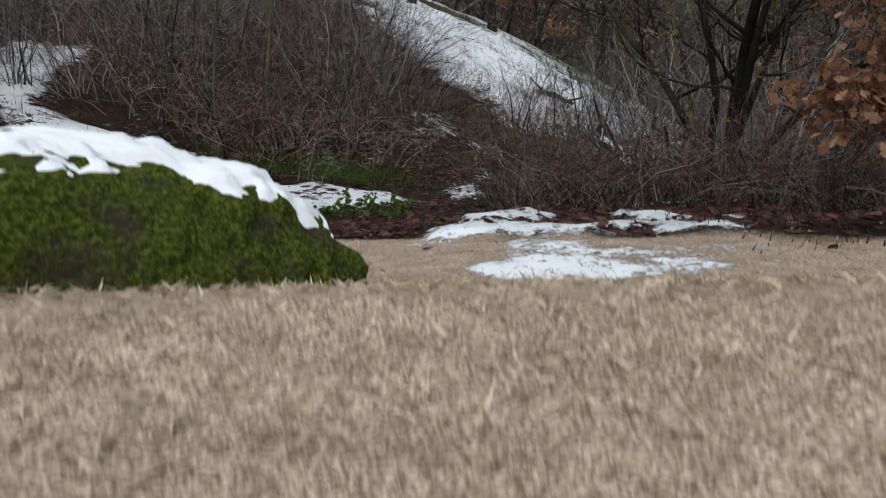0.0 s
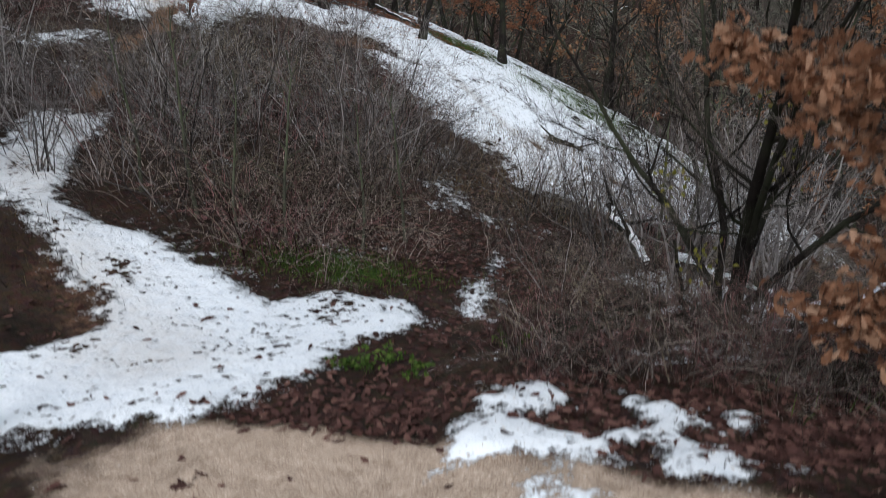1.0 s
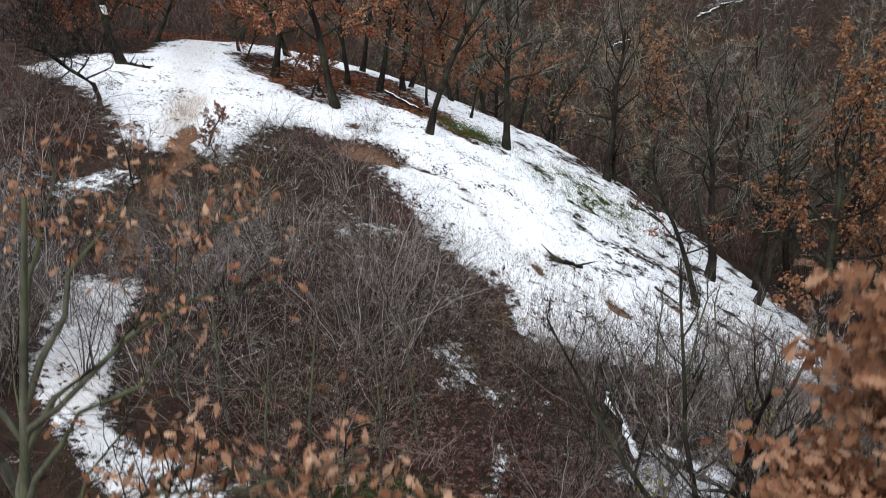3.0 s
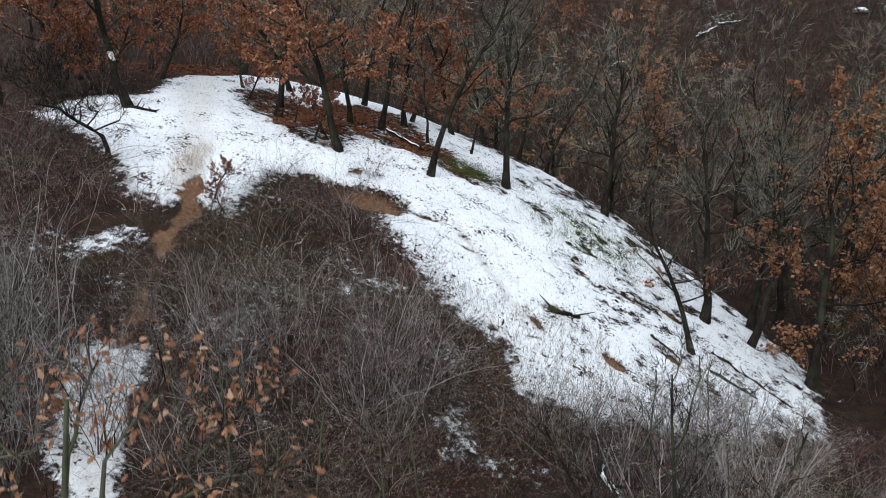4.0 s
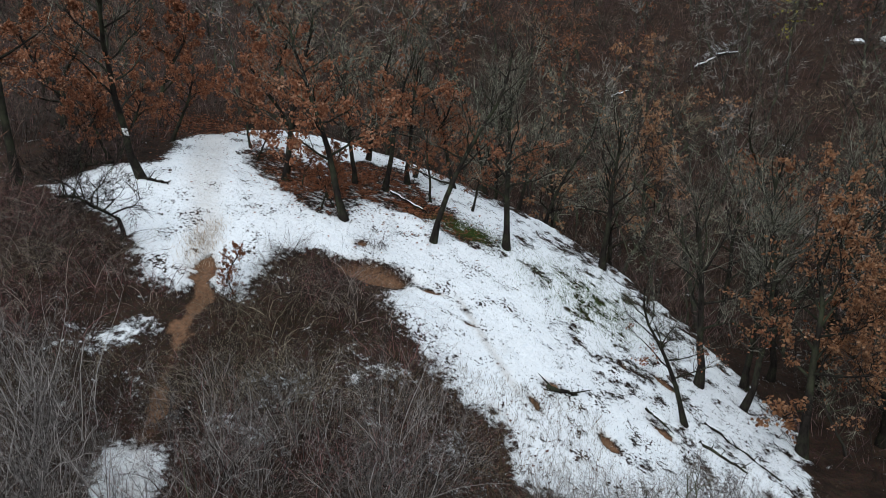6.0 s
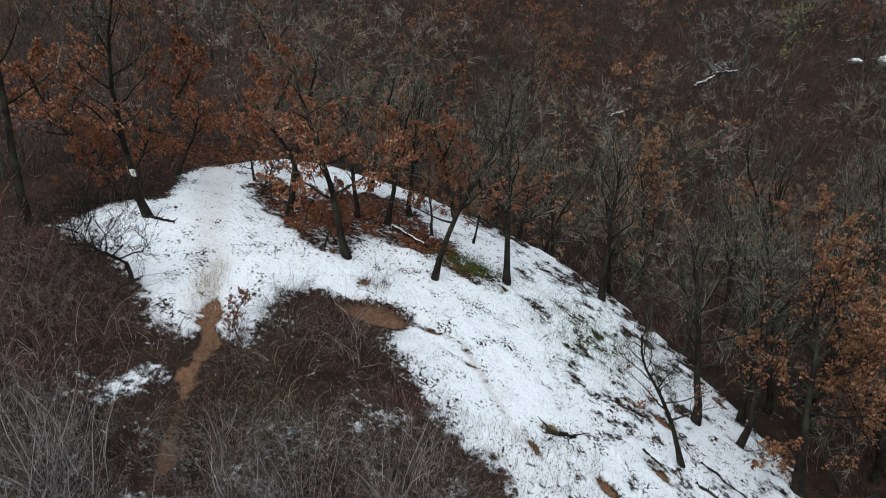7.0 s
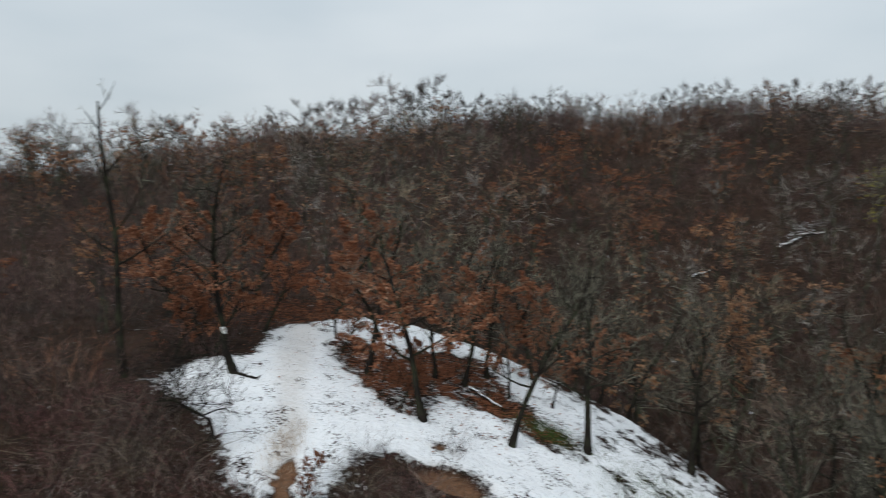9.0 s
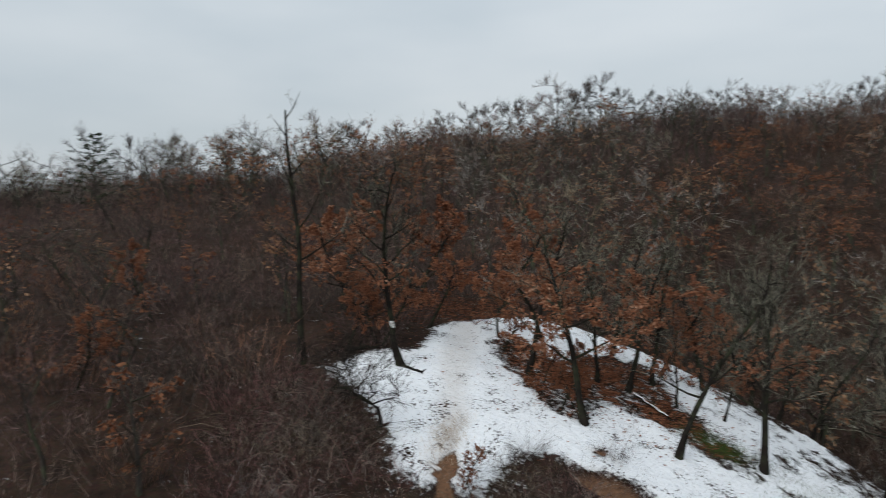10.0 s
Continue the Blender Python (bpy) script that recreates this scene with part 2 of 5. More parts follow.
def soup(name, verts, tris, material=None, smooth=False):
    """A mesh from arrays of corners and triangles."""
    verts, tris = np.asarray(verts, np.float32).reshape(-1, 3), np.asarray(tris, np.int32).reshape(-1, 3)
    me = bpy.data.meshes.new(name)
    me.vertices.add(len(verts))
    me.vertices.foreach_set("co", verts.ravel())
    me.loops.add(3 * len(tris))
    me.loops.foreach_set("vertex_index", tris.ravel())
    me.polygons.add(len(tris))
    me.polygons.foreach_set("loop_start", np.arange(0, 3 * len(tris), 3, dtype=np.int32))
    me.polygons.foreach_set("use_smooth", np.full(len(tris), smooth))
    me.update(calc_edges=True)
    if material:
        me.materials.append(material)
    return me


def value_noise(x, y, size, seed=0, octaves=4):
    """Smooth noise from 0 to 1 over the plan."""
    out, amp, total = 0.0, 1.0, 0.0
    for o in range(octaves):
        gx, gy = x / size + 17.3 * o + seed * 7.7, y / size - 9.1 * o + seed * 3.3
        ix, iy = np.floor(gx).astype(np.int64), np.floor(gy).astype(np.int64)
        fx, fy = gx - ix, gy - iy
        fx, fy = fx * fx * (3 - 2 * fx), fy * fy * (3 - 2 * fy)

        def dot(a, b):
            h = (a * 374761393 + b * 668265263 + (seed + o) * 1442695041) & 0xFFFFFFFF
            h = ((h ^ (h >> 13)) * 1274126177) & 0xFFFFFFFF
            return ((h ^ (h >> 16)) & 0xFFFF) / 65535.0

        v = (dot(ix, iy) * (1 - fx) + dot(ix + 1, iy) * fx) * (1 - fy) + (dot(ix, iy + 1) * (1 - fx) + dot(ix + 1, iy + 1) * fx) * fy
        out, total, amp, size = out + amp * v, total + amp, amp * 0.5, size / 2
    return out / total


def border(poly, x, y):
    """Distance to the border of a patch on the plan, positive inside."""
    p = np.array(poly, float)
    d, inside = np.full(x.shape, 1e9), np.zeros(x.shape, bool)
    for (ax, ay), (bx, by) in zip(p, np.roll(p, -1, 0)):
        ex, ey = bx - ax, by - ay
        k = np.clip(((x - ax) * ex + (y - ay) * ey) / (ex * ex + ey * ey), 0, 1)
        d = np.minimum(d, np.hypot(x - ax - k * ex, y - ay - k * ey))
        hit = ((ay > y) != (by > y)) & (x < ex * (y - ay) / (ey if ey else 1e-9) + ax)
        inside ^= hit
    return np.where(inside, d, -d)


def along(line, x, y):
    """Distance from a line on the plan whose points carry a half width; positive within it."""
    best = np.full(x.shape, -1e9)
    for (ax, ay, aw), (bx, by, bw) in zip(line, line[1:]):
        ex, ey = bx - ax, by - ay
        k = np.clip(((x - ax) * ex + (y - ay) * ey) / (ex * ex + ey * ey), 0, 1)
        best = np.maximum(best, aw + (bw - aw) * k - np.hypot(x - ax - k * ex, y - ay - k * ey))
    return best


# ---- the ground ----
def sstep(a, b, v):
    k = np.clip((v - a) / (b - a), 0.0, 1.0)
    return k * k * (3 - 2 * k)


def crown_line(x):
    """How far back the spur's snowy back reaches before it falls to the valley."""
    return 42.3 - 0.12 * np.clip(x, -14.0, 20.0) - 0.045 * np.clip(x, 0.0, 20.0)**2


def land(x, y):
    """Height of the bare ground: a ridge spur that falls to the right, a bank under the start, a wooded hill beyond."""
    x, y = np.asarray(x, float), np.asarray(y, float)
    u = np.clip(x, -21.0, 15.0) / 10
    v = (np.clip(y, 4.0, 43.0) - 20) / 10
    spur = (0.369 + 1.926 * v + 0.412 * v**2 - 0.41 * v**3 + 0.036 * v**4
            + u * (-3.193 - 1.27 * v + 0.629 * v**2 - 0.082 * v**3)
            + u**2 * (-0.501 - 0.511 * v + 0.166 * v**2) + u**3 * (0.181 - 0.026 * v) + 0.043 * u**4)
    # local forms: hollow on the trail, hump under the thicket, foot of the snow slope, mound beside the trail
    spur = spur - 0.5 * np.exp(-((x + 9.3) / 2.0)**2 - ((y - 16.0) / 2.5)**2)
    spur = spur + 0.35 * np.exp(-((x + 2.7) / 2.5)**2 - ((y - 16.5) / 3.0)**2)
    spur = spur + 0.3 * np.exp(-((x + 2.6) / 1.5)**2 - ((y - 24.0) / 2.0)**2)
    spur = spur - 0.35 * np.exp(-((x - 0.8) / 1.8)**2 - ((y - 19.5) / 2.0)**2)
    spur = spur + 0.45 * np.exp(-((x + 6.9) / 1.4)**2 - ((y - 9.6) / 1.5)**2)
    spur = spur - 0.4 * np.exp(-((x + 8.7) / 3.0)**2 - ((y - 34.5) / 3.0)**2)
    low = 7.0 - 12.5 * sstep(-17.0, 9.0, x)
    crest = 22.5 - 6.0 * sstep(0.0, -55.0, x) - 7.0 * sstep(-50.0, -95.0, x)
    r = np.hypot(0.9 * x, y)
    far = low + (crest - low) * sstep(40.0, 128.0, r) - 6.0 * sstep(135.0, 400.0, r)
    far = far + 2.3 * sstep(104.0, 120.0, r)
    far = far + 1.3 * (np.sin(x / 9.0 + y / 17.0) * np.sin(x / 23.0 - y / 13.0) + 0.4 * np.sin(x / 4.1 + y / 6.3)) * sstep(80.0, 115.0, r)
    crown = crown_line(x)
    w = np.maximum(sstep(0.0, 10.0, y - crown), sstep(14.5, 22.0, x))
    z = spur + (far - spur) * w
    # the sandy bank that the way starts from
    brow = np.minimum(1.13 - 0.02 * y, 1.475 - 0.345 * y + 0.012 * np.clip(x, -2, 2))
    shelf = 0.887 - 0.155 * y + 0.045 * np.clip(x, -3, 3) - 0.12 * np.maximum(np.abs(x) - 2.6, 0)**2
    brow = np.where(y > 1.5, np.maximum(brow, shelf), brow)
    k = 0.12
    return np.where(y < 9, np.maximum(z, brow) + np.maximum(k - np.abs(z - brow), 0)**2 / (4 * k), z)


TRAIL = [(-5.5, 6.4), (-4.1, 5.4), (-2.5, 5.5), (-1.9, 5.9), (-1.4, 7.3), (-0.2, 8.7), (-0.7, 9.8), (-1.7, 9.8), (-2.6, 9.2), (-3.4, 9.8), (-4.6, 10.6),
         (-5.7, 10.9), (-6.9, 12.1), (-7.5, 13.8), (-7.9, 16.8), (-8.8, 16.6), (-9.8, 16.4), (-9.4, 14.6), (-8.8, 12.8), (-6.5, 10.1), (-5.6, 9.3), (-4.6, 8.6), (-4.3, 8.0), (-4.9, 7.2), (-5.4, 6.6)]
SLOPE = [(-17.2, 28.3), (-16.0, 31.0), (-14.0, 32.4), (-14.6, 35.6), (-12.9, 39.0), (-11.0, 43.5), (-8.0, 44.0), (-3.0, 43.5), (2.0, 43.0), (6.0, 41.2), (9.5, 38.2),
         (13.0, 33.8), (15.5, 28.5), (13.0, 21.5), (9.0, 19.0), (3.5, 17.0), (1.5, 18.2), (1.1, 20.2), (-0.4, 20.9), (-1.6, 22.3), (-3.0, 24.4), (-2.7, 26.1), (-5.0, 26.4),
         (-6.0, 27.0), (-7.2, 26.0), (-7.6, 23.0), (-9.7, 22.4), (-11.2, 22.9), (-12.3, 25.0), (-14.4, 26.5)]
LITTER = [(-11.8, 35.9), (-9.8, 37.8), (-7.7, 36.6), (-5.8, 39.6), (-3.4, 40.0), (-1.8, 36.6), (-0.4, 34.6), (-1.6, 32.4), (-3.4, 32.6), (-4.9, 32.6), (-5.0, 29.9), (-7.0, 29.6), (-8.4, 31.3)]
STRIP = [(-0.3, 5.1), (-0.1, 5.3), (0.2, 5.2), (0.5, 5.8), (0.8, 5.9), (0.9, 5.7), (1.0, 5.1), (1.4, 5.4), (1.7, 4.9), (2.3, 5.1), (1.9, 4.3), (1.5, 4.1), (1.3, 4.1), (1.0, 4.5), (0.4, 4.8), (-0.1, 4.6)]
PATCH = [(0.5, 4.2), (0.8, 4.0), (1.4, 3.7), (1.7, 3.5), (1.6, 3.2), (1.9, 3.1), (1.5, 2.8), (0.9, 2.8), (0.5, 2.5), (0.4, 2.9), (0.2, 3.0), (0.0, 3.3), (0.1, 3.6)]
DIRT = [(-10.2, 27.0, -0.25), (-9.9, 26.0, 0.0), (-9.5, 24.8, 0.2), (-9.1, 22.5, 0.36), (-9.0, 20.0, 0.32), (-8.9, 17.0, 0.15)]
TRODDEN = [(-13.4, 38.0, 0.7), (-12.2, 33.5, 0.9), (-11.0, 29.0, 0.6), (-10.0, 26.0, 0.6), (-9.0, 22.0, 0.5), (-8.8, 16.5, 0.5), (-8.2, 13.4, 0.5), (-6.0, 10.0, 0.6), (-3.4, 7.2, 0.9)]
GULLY = [(0.3, 9.4, 0.25), (0.5, 11.0, 0.35), (0.8, 12.6, 0.2)]


SCARS = [(1.35, 24.5, 0.25, 0.3), (6.55, 26.7, 0.3, 0.5), (7.5, 22.9, 0.35, 0.6), (-0.1, 25.9, 0.4, 0.15), (3.4, 23.1, 0.45, 0.2), (2.5, 21.8, 0.15, 0.4), (1.2, 20.9, 0.3, 0.2),
         (-4.1, 28.2, 0.5, 0.3), (8.6, 26.6, 0.4, 0.5), (-1.2, 26.6, 0.5, 0.15), (5.0, 21.0, 0.3, 0.4), (0.3, 25.2, 0.45, 0.12)]


def covers(x, y):
    """How much snow, mud, grass and sand lies at a place of the plan."""
    n1, n2 = value_noise(x, y, 1.6, 3) - 0.5, value_noise(x, y, 6.0, 5) - 0.5
    s = border(SLOPE, x, y)
    thin = sstep(-3.0, 9.0, x + 0.25 * (y - 24))
    n3 = value_noise(x, y, 0.6, 14, 3) - 0.5
    slope = np.minimum(0.5 + 0.55 * s, 0.92 - 0.14 * thin) + n1 * (0.3 + 0.2 * thin) + n3 * (0.25 + 0.65 * thin)
    slope = slope - 0.26 * sstep(-6.5, 0.5, y - crown_line(x)) * sstep(-6.0, 2.0, x) - 0.04 * thin
    slope = np.where(s > -2, slope, 0) - 0.5 * sstep(-0.4, 0.6, border(LITTER, x, y) + 1.6 * n1 + 1.6 * n3)
    trail = 0.5 + 0.9 * np.clip(border(TRAIL, x, y), -1.2, 0.4) + 0.5 * n1 + 0.3 * n3
    strip = 0.44 + 1.0 * np.clip(border(STRIP, x, y), -0.5, 0.25) + 1.6 * (value_noise(x, y, 0.5, 8) - 0.5)
    patch = 0.42 + 0.7 * np.clip(border(PATCH, x, y), -0.5, 0.3) + 0.7 * (value_noise(x, y, 0.7, 9) - 0.5)
    gully = 0.5 + 0.9 * np.clip(along(GULLY, x, y), -0.6, 0.3) + 0.6 * n1
    flecks = 0.2 + 0.8 * n1 + 0.5 * n2 + 0.3 * n3 - 0.25 * sstep(20.0, 60.0, y) - 0.2 * sstep(-12.0, -20.0, x)
    flecks = flecks + 0.5 * np.exp(-((x + 10.7) / 1.5)**2 - ((y - 20.4) / 1.5)**2) + 0.3 * np.exp(-((x + 9.6) / 0.6)**2 - ((y - 18.2) / 0.9)**2)
    flecks = flecks + 0.55 * np.exp(-((x - 5.4) / 2.0)**2 - ((y - 11.8) / 3.0)**2) - 0.6 * (y < 6.5)
    for fx, fy, fr in ((27.8, 81.0, 1.6), (24.0, 77.0, 1.0), (45.0, 85.0, 1.5), (14.0, 75.0, 0.8), (31.0, 83.0, 1.2), (29.0, 65.0, 0.8)):
        flecks = flecks + 0.5 * np.exp(-((x - fx) / (1.9 * fr))**2 - ((y - fy) / (1.3 * fr))**2)
    snow = np.maximum.reduce([slope, trail, strip, patch, gully, flecks])
    lip = np.exp(-((x + 3.6) / 1.5)**2 - ((y - 26.7 - 0.12 * (x + 3.6)) / 0.45)**2)
    mud = 0.95 * sstep(-0.3, 0.3, along(DIRT, x, y) + 1.0 * n1 + 0.9 * n3)
    snow = snow - 0.9 * sstep(-0.1, 0.25, along(DIRT, x, y) + 1.0 * n1 + 0.9 * n3) - 1.1 * lip
    snow = snow * sstep(1.9, 2.5, y)
    trod = 0.42 * sstep(-0.5, 0.6, along(TRODDEN, x, y) + 0.9 * n1)
    scar = 0.5 * np.exp(-((x - 0.6 - 0.45 * (25 - y)) / 0.2)**2) * sstep(27.5, 26, y) * sstep(21, 22.5, y)
    snow = snow - 0.4 * scar * (n1 > 0.05)
    for sx, sy, ex, ey in SCARS:
        k = np.exp(-((x - sx + 0.5 * (y - sy)) / ex)**2 - ((y - sy) / ey)**2) * np.clip(0.65 + 3.0 * n3, 0.0, 1.15)
        snow, scar = snow - 0.8 * k, np.maximum(scar, k)
    mud = np.maximum.reduce([mud, trod, lip, scar])
    grass = 0.75 * np.exp(-((x + 1.9) / 1.3)**2 - ((y - 10.9) / 0.7)**2) + 0.62 * np.exp(-((x - 0.2) / 1.6)**2 - ((y - 33.2) / 1.2)**2)
    snow = snow - 0.55 * np.exp(-((x - 0.2) / 1.5)**2 - ((y - 33.0) / 1.3)**2)
    grass = grass + 0.45 * np.exp(-((x - 6.5) / 2.6)**2 - ((y - 31.0) / 2.0)**2)
    sand = sstep(5.1, 4.4, y + 0.42 * x + 0.035 * x * x + 0.8 * n1 + 0.5 * n3) * sstep(-3.6, -1.9, x + 3.0 * sstep(4.3, 2.0, y) + 1.5 * n1 + n3) * sstep(-7.5, -5.0, y + 2.5 * n2 + 1.5 * n1)
    return np.clip(snow, 0, 1.3), np.clip(mud, 0, 1), np.clip(grass, 0, 1), sand


def lines(*stretches):
    """Grid lines: stretches of (from, to, step), the step growing evenly from one to the next."""
    out = []
    for a, b, s0, s1 in stretches:
        v, k = a, 0
        while v < b - 1e-6:
            out.append(v)
            v += s0 + (s1 - s0) * (v - a) / (b - a)
    return np.array(out + [stretches[-1][1]])


def surface(x, y):
    """Height of the ground with its snow."""
    snow, mud, grass, sand = covers(x, y)
    z = land(x, y) + 0.10 * (value_noise(x, y, 2.2, 1) - 0.5) * sstep(3.5, 8.0, y) + 0.05 * (value_noise(x, y, 0.5, 2, 3) - 0.5)
    z = z + (0.16 * (value_noise(x, y, 1.4, 41, 2) - 0.5) + 0.07 * (value_noise(x, y, 0.45, 42, 2) - 0.5)) * sstep(17.0, 19.0, y) * sstep(46.0, 42.0, y)
    lip = np.exp(-((x + 3.4) / 1.8)**2) * sstep(27.2, 26.9, y - 0.12 * (x + 3.6)) * sstep(25.0, 26.6, y)
    return z + 0.09 * sstep(0.3, 0.75, snow) * sstep(1.0, 6.0, y) - 0.5 * lip - 0.05 * (mud > 0.5)


def build_ground():
    gx = lines((-1200, -60, 120, 10), (-60, -20, 6, 0.6), (-20, -11, 0.5, 0.14), (-11, 12, 0.14, 0.14), (12, 18, 0.14, 0.5), (18, 70, 0.6, 8), (70, 1200, 10, 120))
    gy = lines((-600, -20, 100, 6), (-20, -9, 4, 1), (-9, 0, 0.5, 0.12), (0, 12, 0.08, 0.12), (12, 34, 0.13, 0.16), (34, 44, 0.16, 0.5), (44, 140, 0.7, 4), (140, 1600, 6, 150))
    X, Y = np.meshgrid(gx, gy)
    x, y = X.ravel(), Y.ravel()
    z = surface(x, y)
    w, h = len(gx), len(gy)
    i = (np.arange(h - 1)[:, None] * w + np.arange(w - 1)[None]).ravel()
    tris = np.concatenate([np.stack([i, i + 1, i + w + 1], 1), np.stack([i, i + w + 1, i + w], 1)])
    me = soup("ground", np.stack([x, y, z], 1), tris, M_GROUND, True)
    snow, mud, grass, sand = covers(x, y)
    a = me.color_attributes.new("cover", "FLOAT_COLOR", "POINT")
    a.data.foreach_set("color", np.stack([snow, mud, grass, sand], 1).astype(np.float32).ravel())
    tagged(new("ground", me), "hillside ground of brown leaf litter and thawing snow", "ground", kind="structure")
    return gx, gy, z.reshape(h, w), snow.reshape(h, w)


GX, GY, GZ, GSNOW = build_ground()


def at(x, y, sink=0.05):
    """The ground's height at a place of the plan, less a little."""
    i = min(max(int(np.searchsorted(GX, x)) - 1, 0), len(GX) - 2)
    j = min(max(int(np.searchsorted(GY, y)) - 1, 0), len(GY) - 2)
    u, v = (x - GX[i]) / (GX[i + 1] - GX[i]), (y - GY[j]) / (GY[j + 1] - GY[j])
    return float((GZ[j, i] * (1 - u) + GZ[j, i + 1] * u) * (1 - v) + (GZ[j + 1, i] * (1 - u) + GZ[j + 1, i + 1] * u) * v) - sink


# ---- plants ----
class Shape:
    """Gathers tubes, slivers and leaves into triangles."""

    def __init__(self):
        self.v, self.f = [], []

    def tube(self, pts, radii, sides):
        base, n = len(self.v), len(pts)
        for i, (p, r) in enumerate(zip(pts, radii)):
            d = (pts[min(i + 1, n - 1)] - pts[max(i - 1, 0)]).normalized()
            a = d.orthogonal().normalized()
            b = d.cross(a)
            for k in range(sides):
                t = 2 * math.pi * k / sides
                self.v.append(p + (a * math.cos(t) + b * math.sin(t)) * r)
        for i in range(n - 1):
            for k in range(sides):
                q, w = base + i * sides + k, base + i * sides + (k + 1) % sides
                self.f += [(q, w, w + sides), (q, w + sides, q + sides)]

    def sliver(self, p, q, width, rng):
        d = q - p
        s = d.cross(Vector((rng.uniform(-1, 1), rng.uniform(-1, 1), rng.uniform(-1, 1)))).normalized() * width
        i = len(self.v)
        self.v += [p - s, p + s, q]
        self.f.append((i, i + 1, i + 2))

    def ribbon(self, pts, width, rng):
        """A thin curved cane, one strip wide, running out to a point."""
        s = (pts[-1] - pts[0]).cross(Vector((rng.uniform(-1, 1), rng.uniform(-1, 1), rng.uniform(-1, 1)))).normalized() * width
        i, n = len(self.v), len(pts) - 1
        for k, p in enumerate(pts[:-1]):
            self.v += [p - s * (1 - k / n), p + s * (1 - k / n)]
        self.v.append(pts[-1])
        for k in range(n - 1):
            a = i + 2 * k
            self.f += [(a, a + 1, a + 3), (a, a + 3, a + 2)]
        self.f.append((i + 2 * n - 2, i + 2 * n - 1, i + 2 * n))

    def leaf(self, p, size, rng, lobes=False):
        a = Vector((rng.gauss(0, 1), rng.gauss(0, 1), rng.gauss(-0.5, 0.8))).normalized()
        b = a.cross(Vector((rng.gauss(0, 1), rng.gauss(0, 1), rng.gauss(0, 1)))).normalized()
        c = a.cross(b) * rng.uniform(-0.25, 0.25)
        i = len(self.v)
        if not lobes:
            self.v += [p, p + a * size * 0.5 + b * size * 0.32 + c * size, p + a * size, p + a * size * 0.5 - b * size * 0.32 + c * size]
            self.f += [(i, i + 1, i + 2), (i, i + 2, i + 3)]
            return
        rim = ((0.0, 0.02), (0.22, 0.14), (0.3, 0.09), (0.42, 0.25), (0.52, 0.14), (0.66, 0.3), (0.76, 0.17), (0.88, 0.19), (1.0, 0.0))
        self.v += [p + a * size * u + c * size * (4 * u * (1 - u)) for u in (0.0, 0.5, 1.0)]
        for sgn in (1, -1):
            j = len(self.v)
            self.v += [p + a * size * u + b * size * w * sgn + c * size * w * 2.2 for u, w in rim]
            for k in range(len(rim) - 1):
                m = i if k < 2 else i + 1 if k < 6 else i + 2
                self.f.append((m, j + k, j + k + 1))
            self.f += [(i, j + 2, i + 1), (i + 1, j + 6, i + 2)]

    def mesh(self, name, material, smooth=False):
        return soup(name, [tuple(p) for p in self.v], self.f, material, smooth)


def wander(rng, d, amount):
    return (d + Vector((rng.gauss(0, amount), rng.gauss(0, amount), rng.gauss(0, amount)))).normalized()


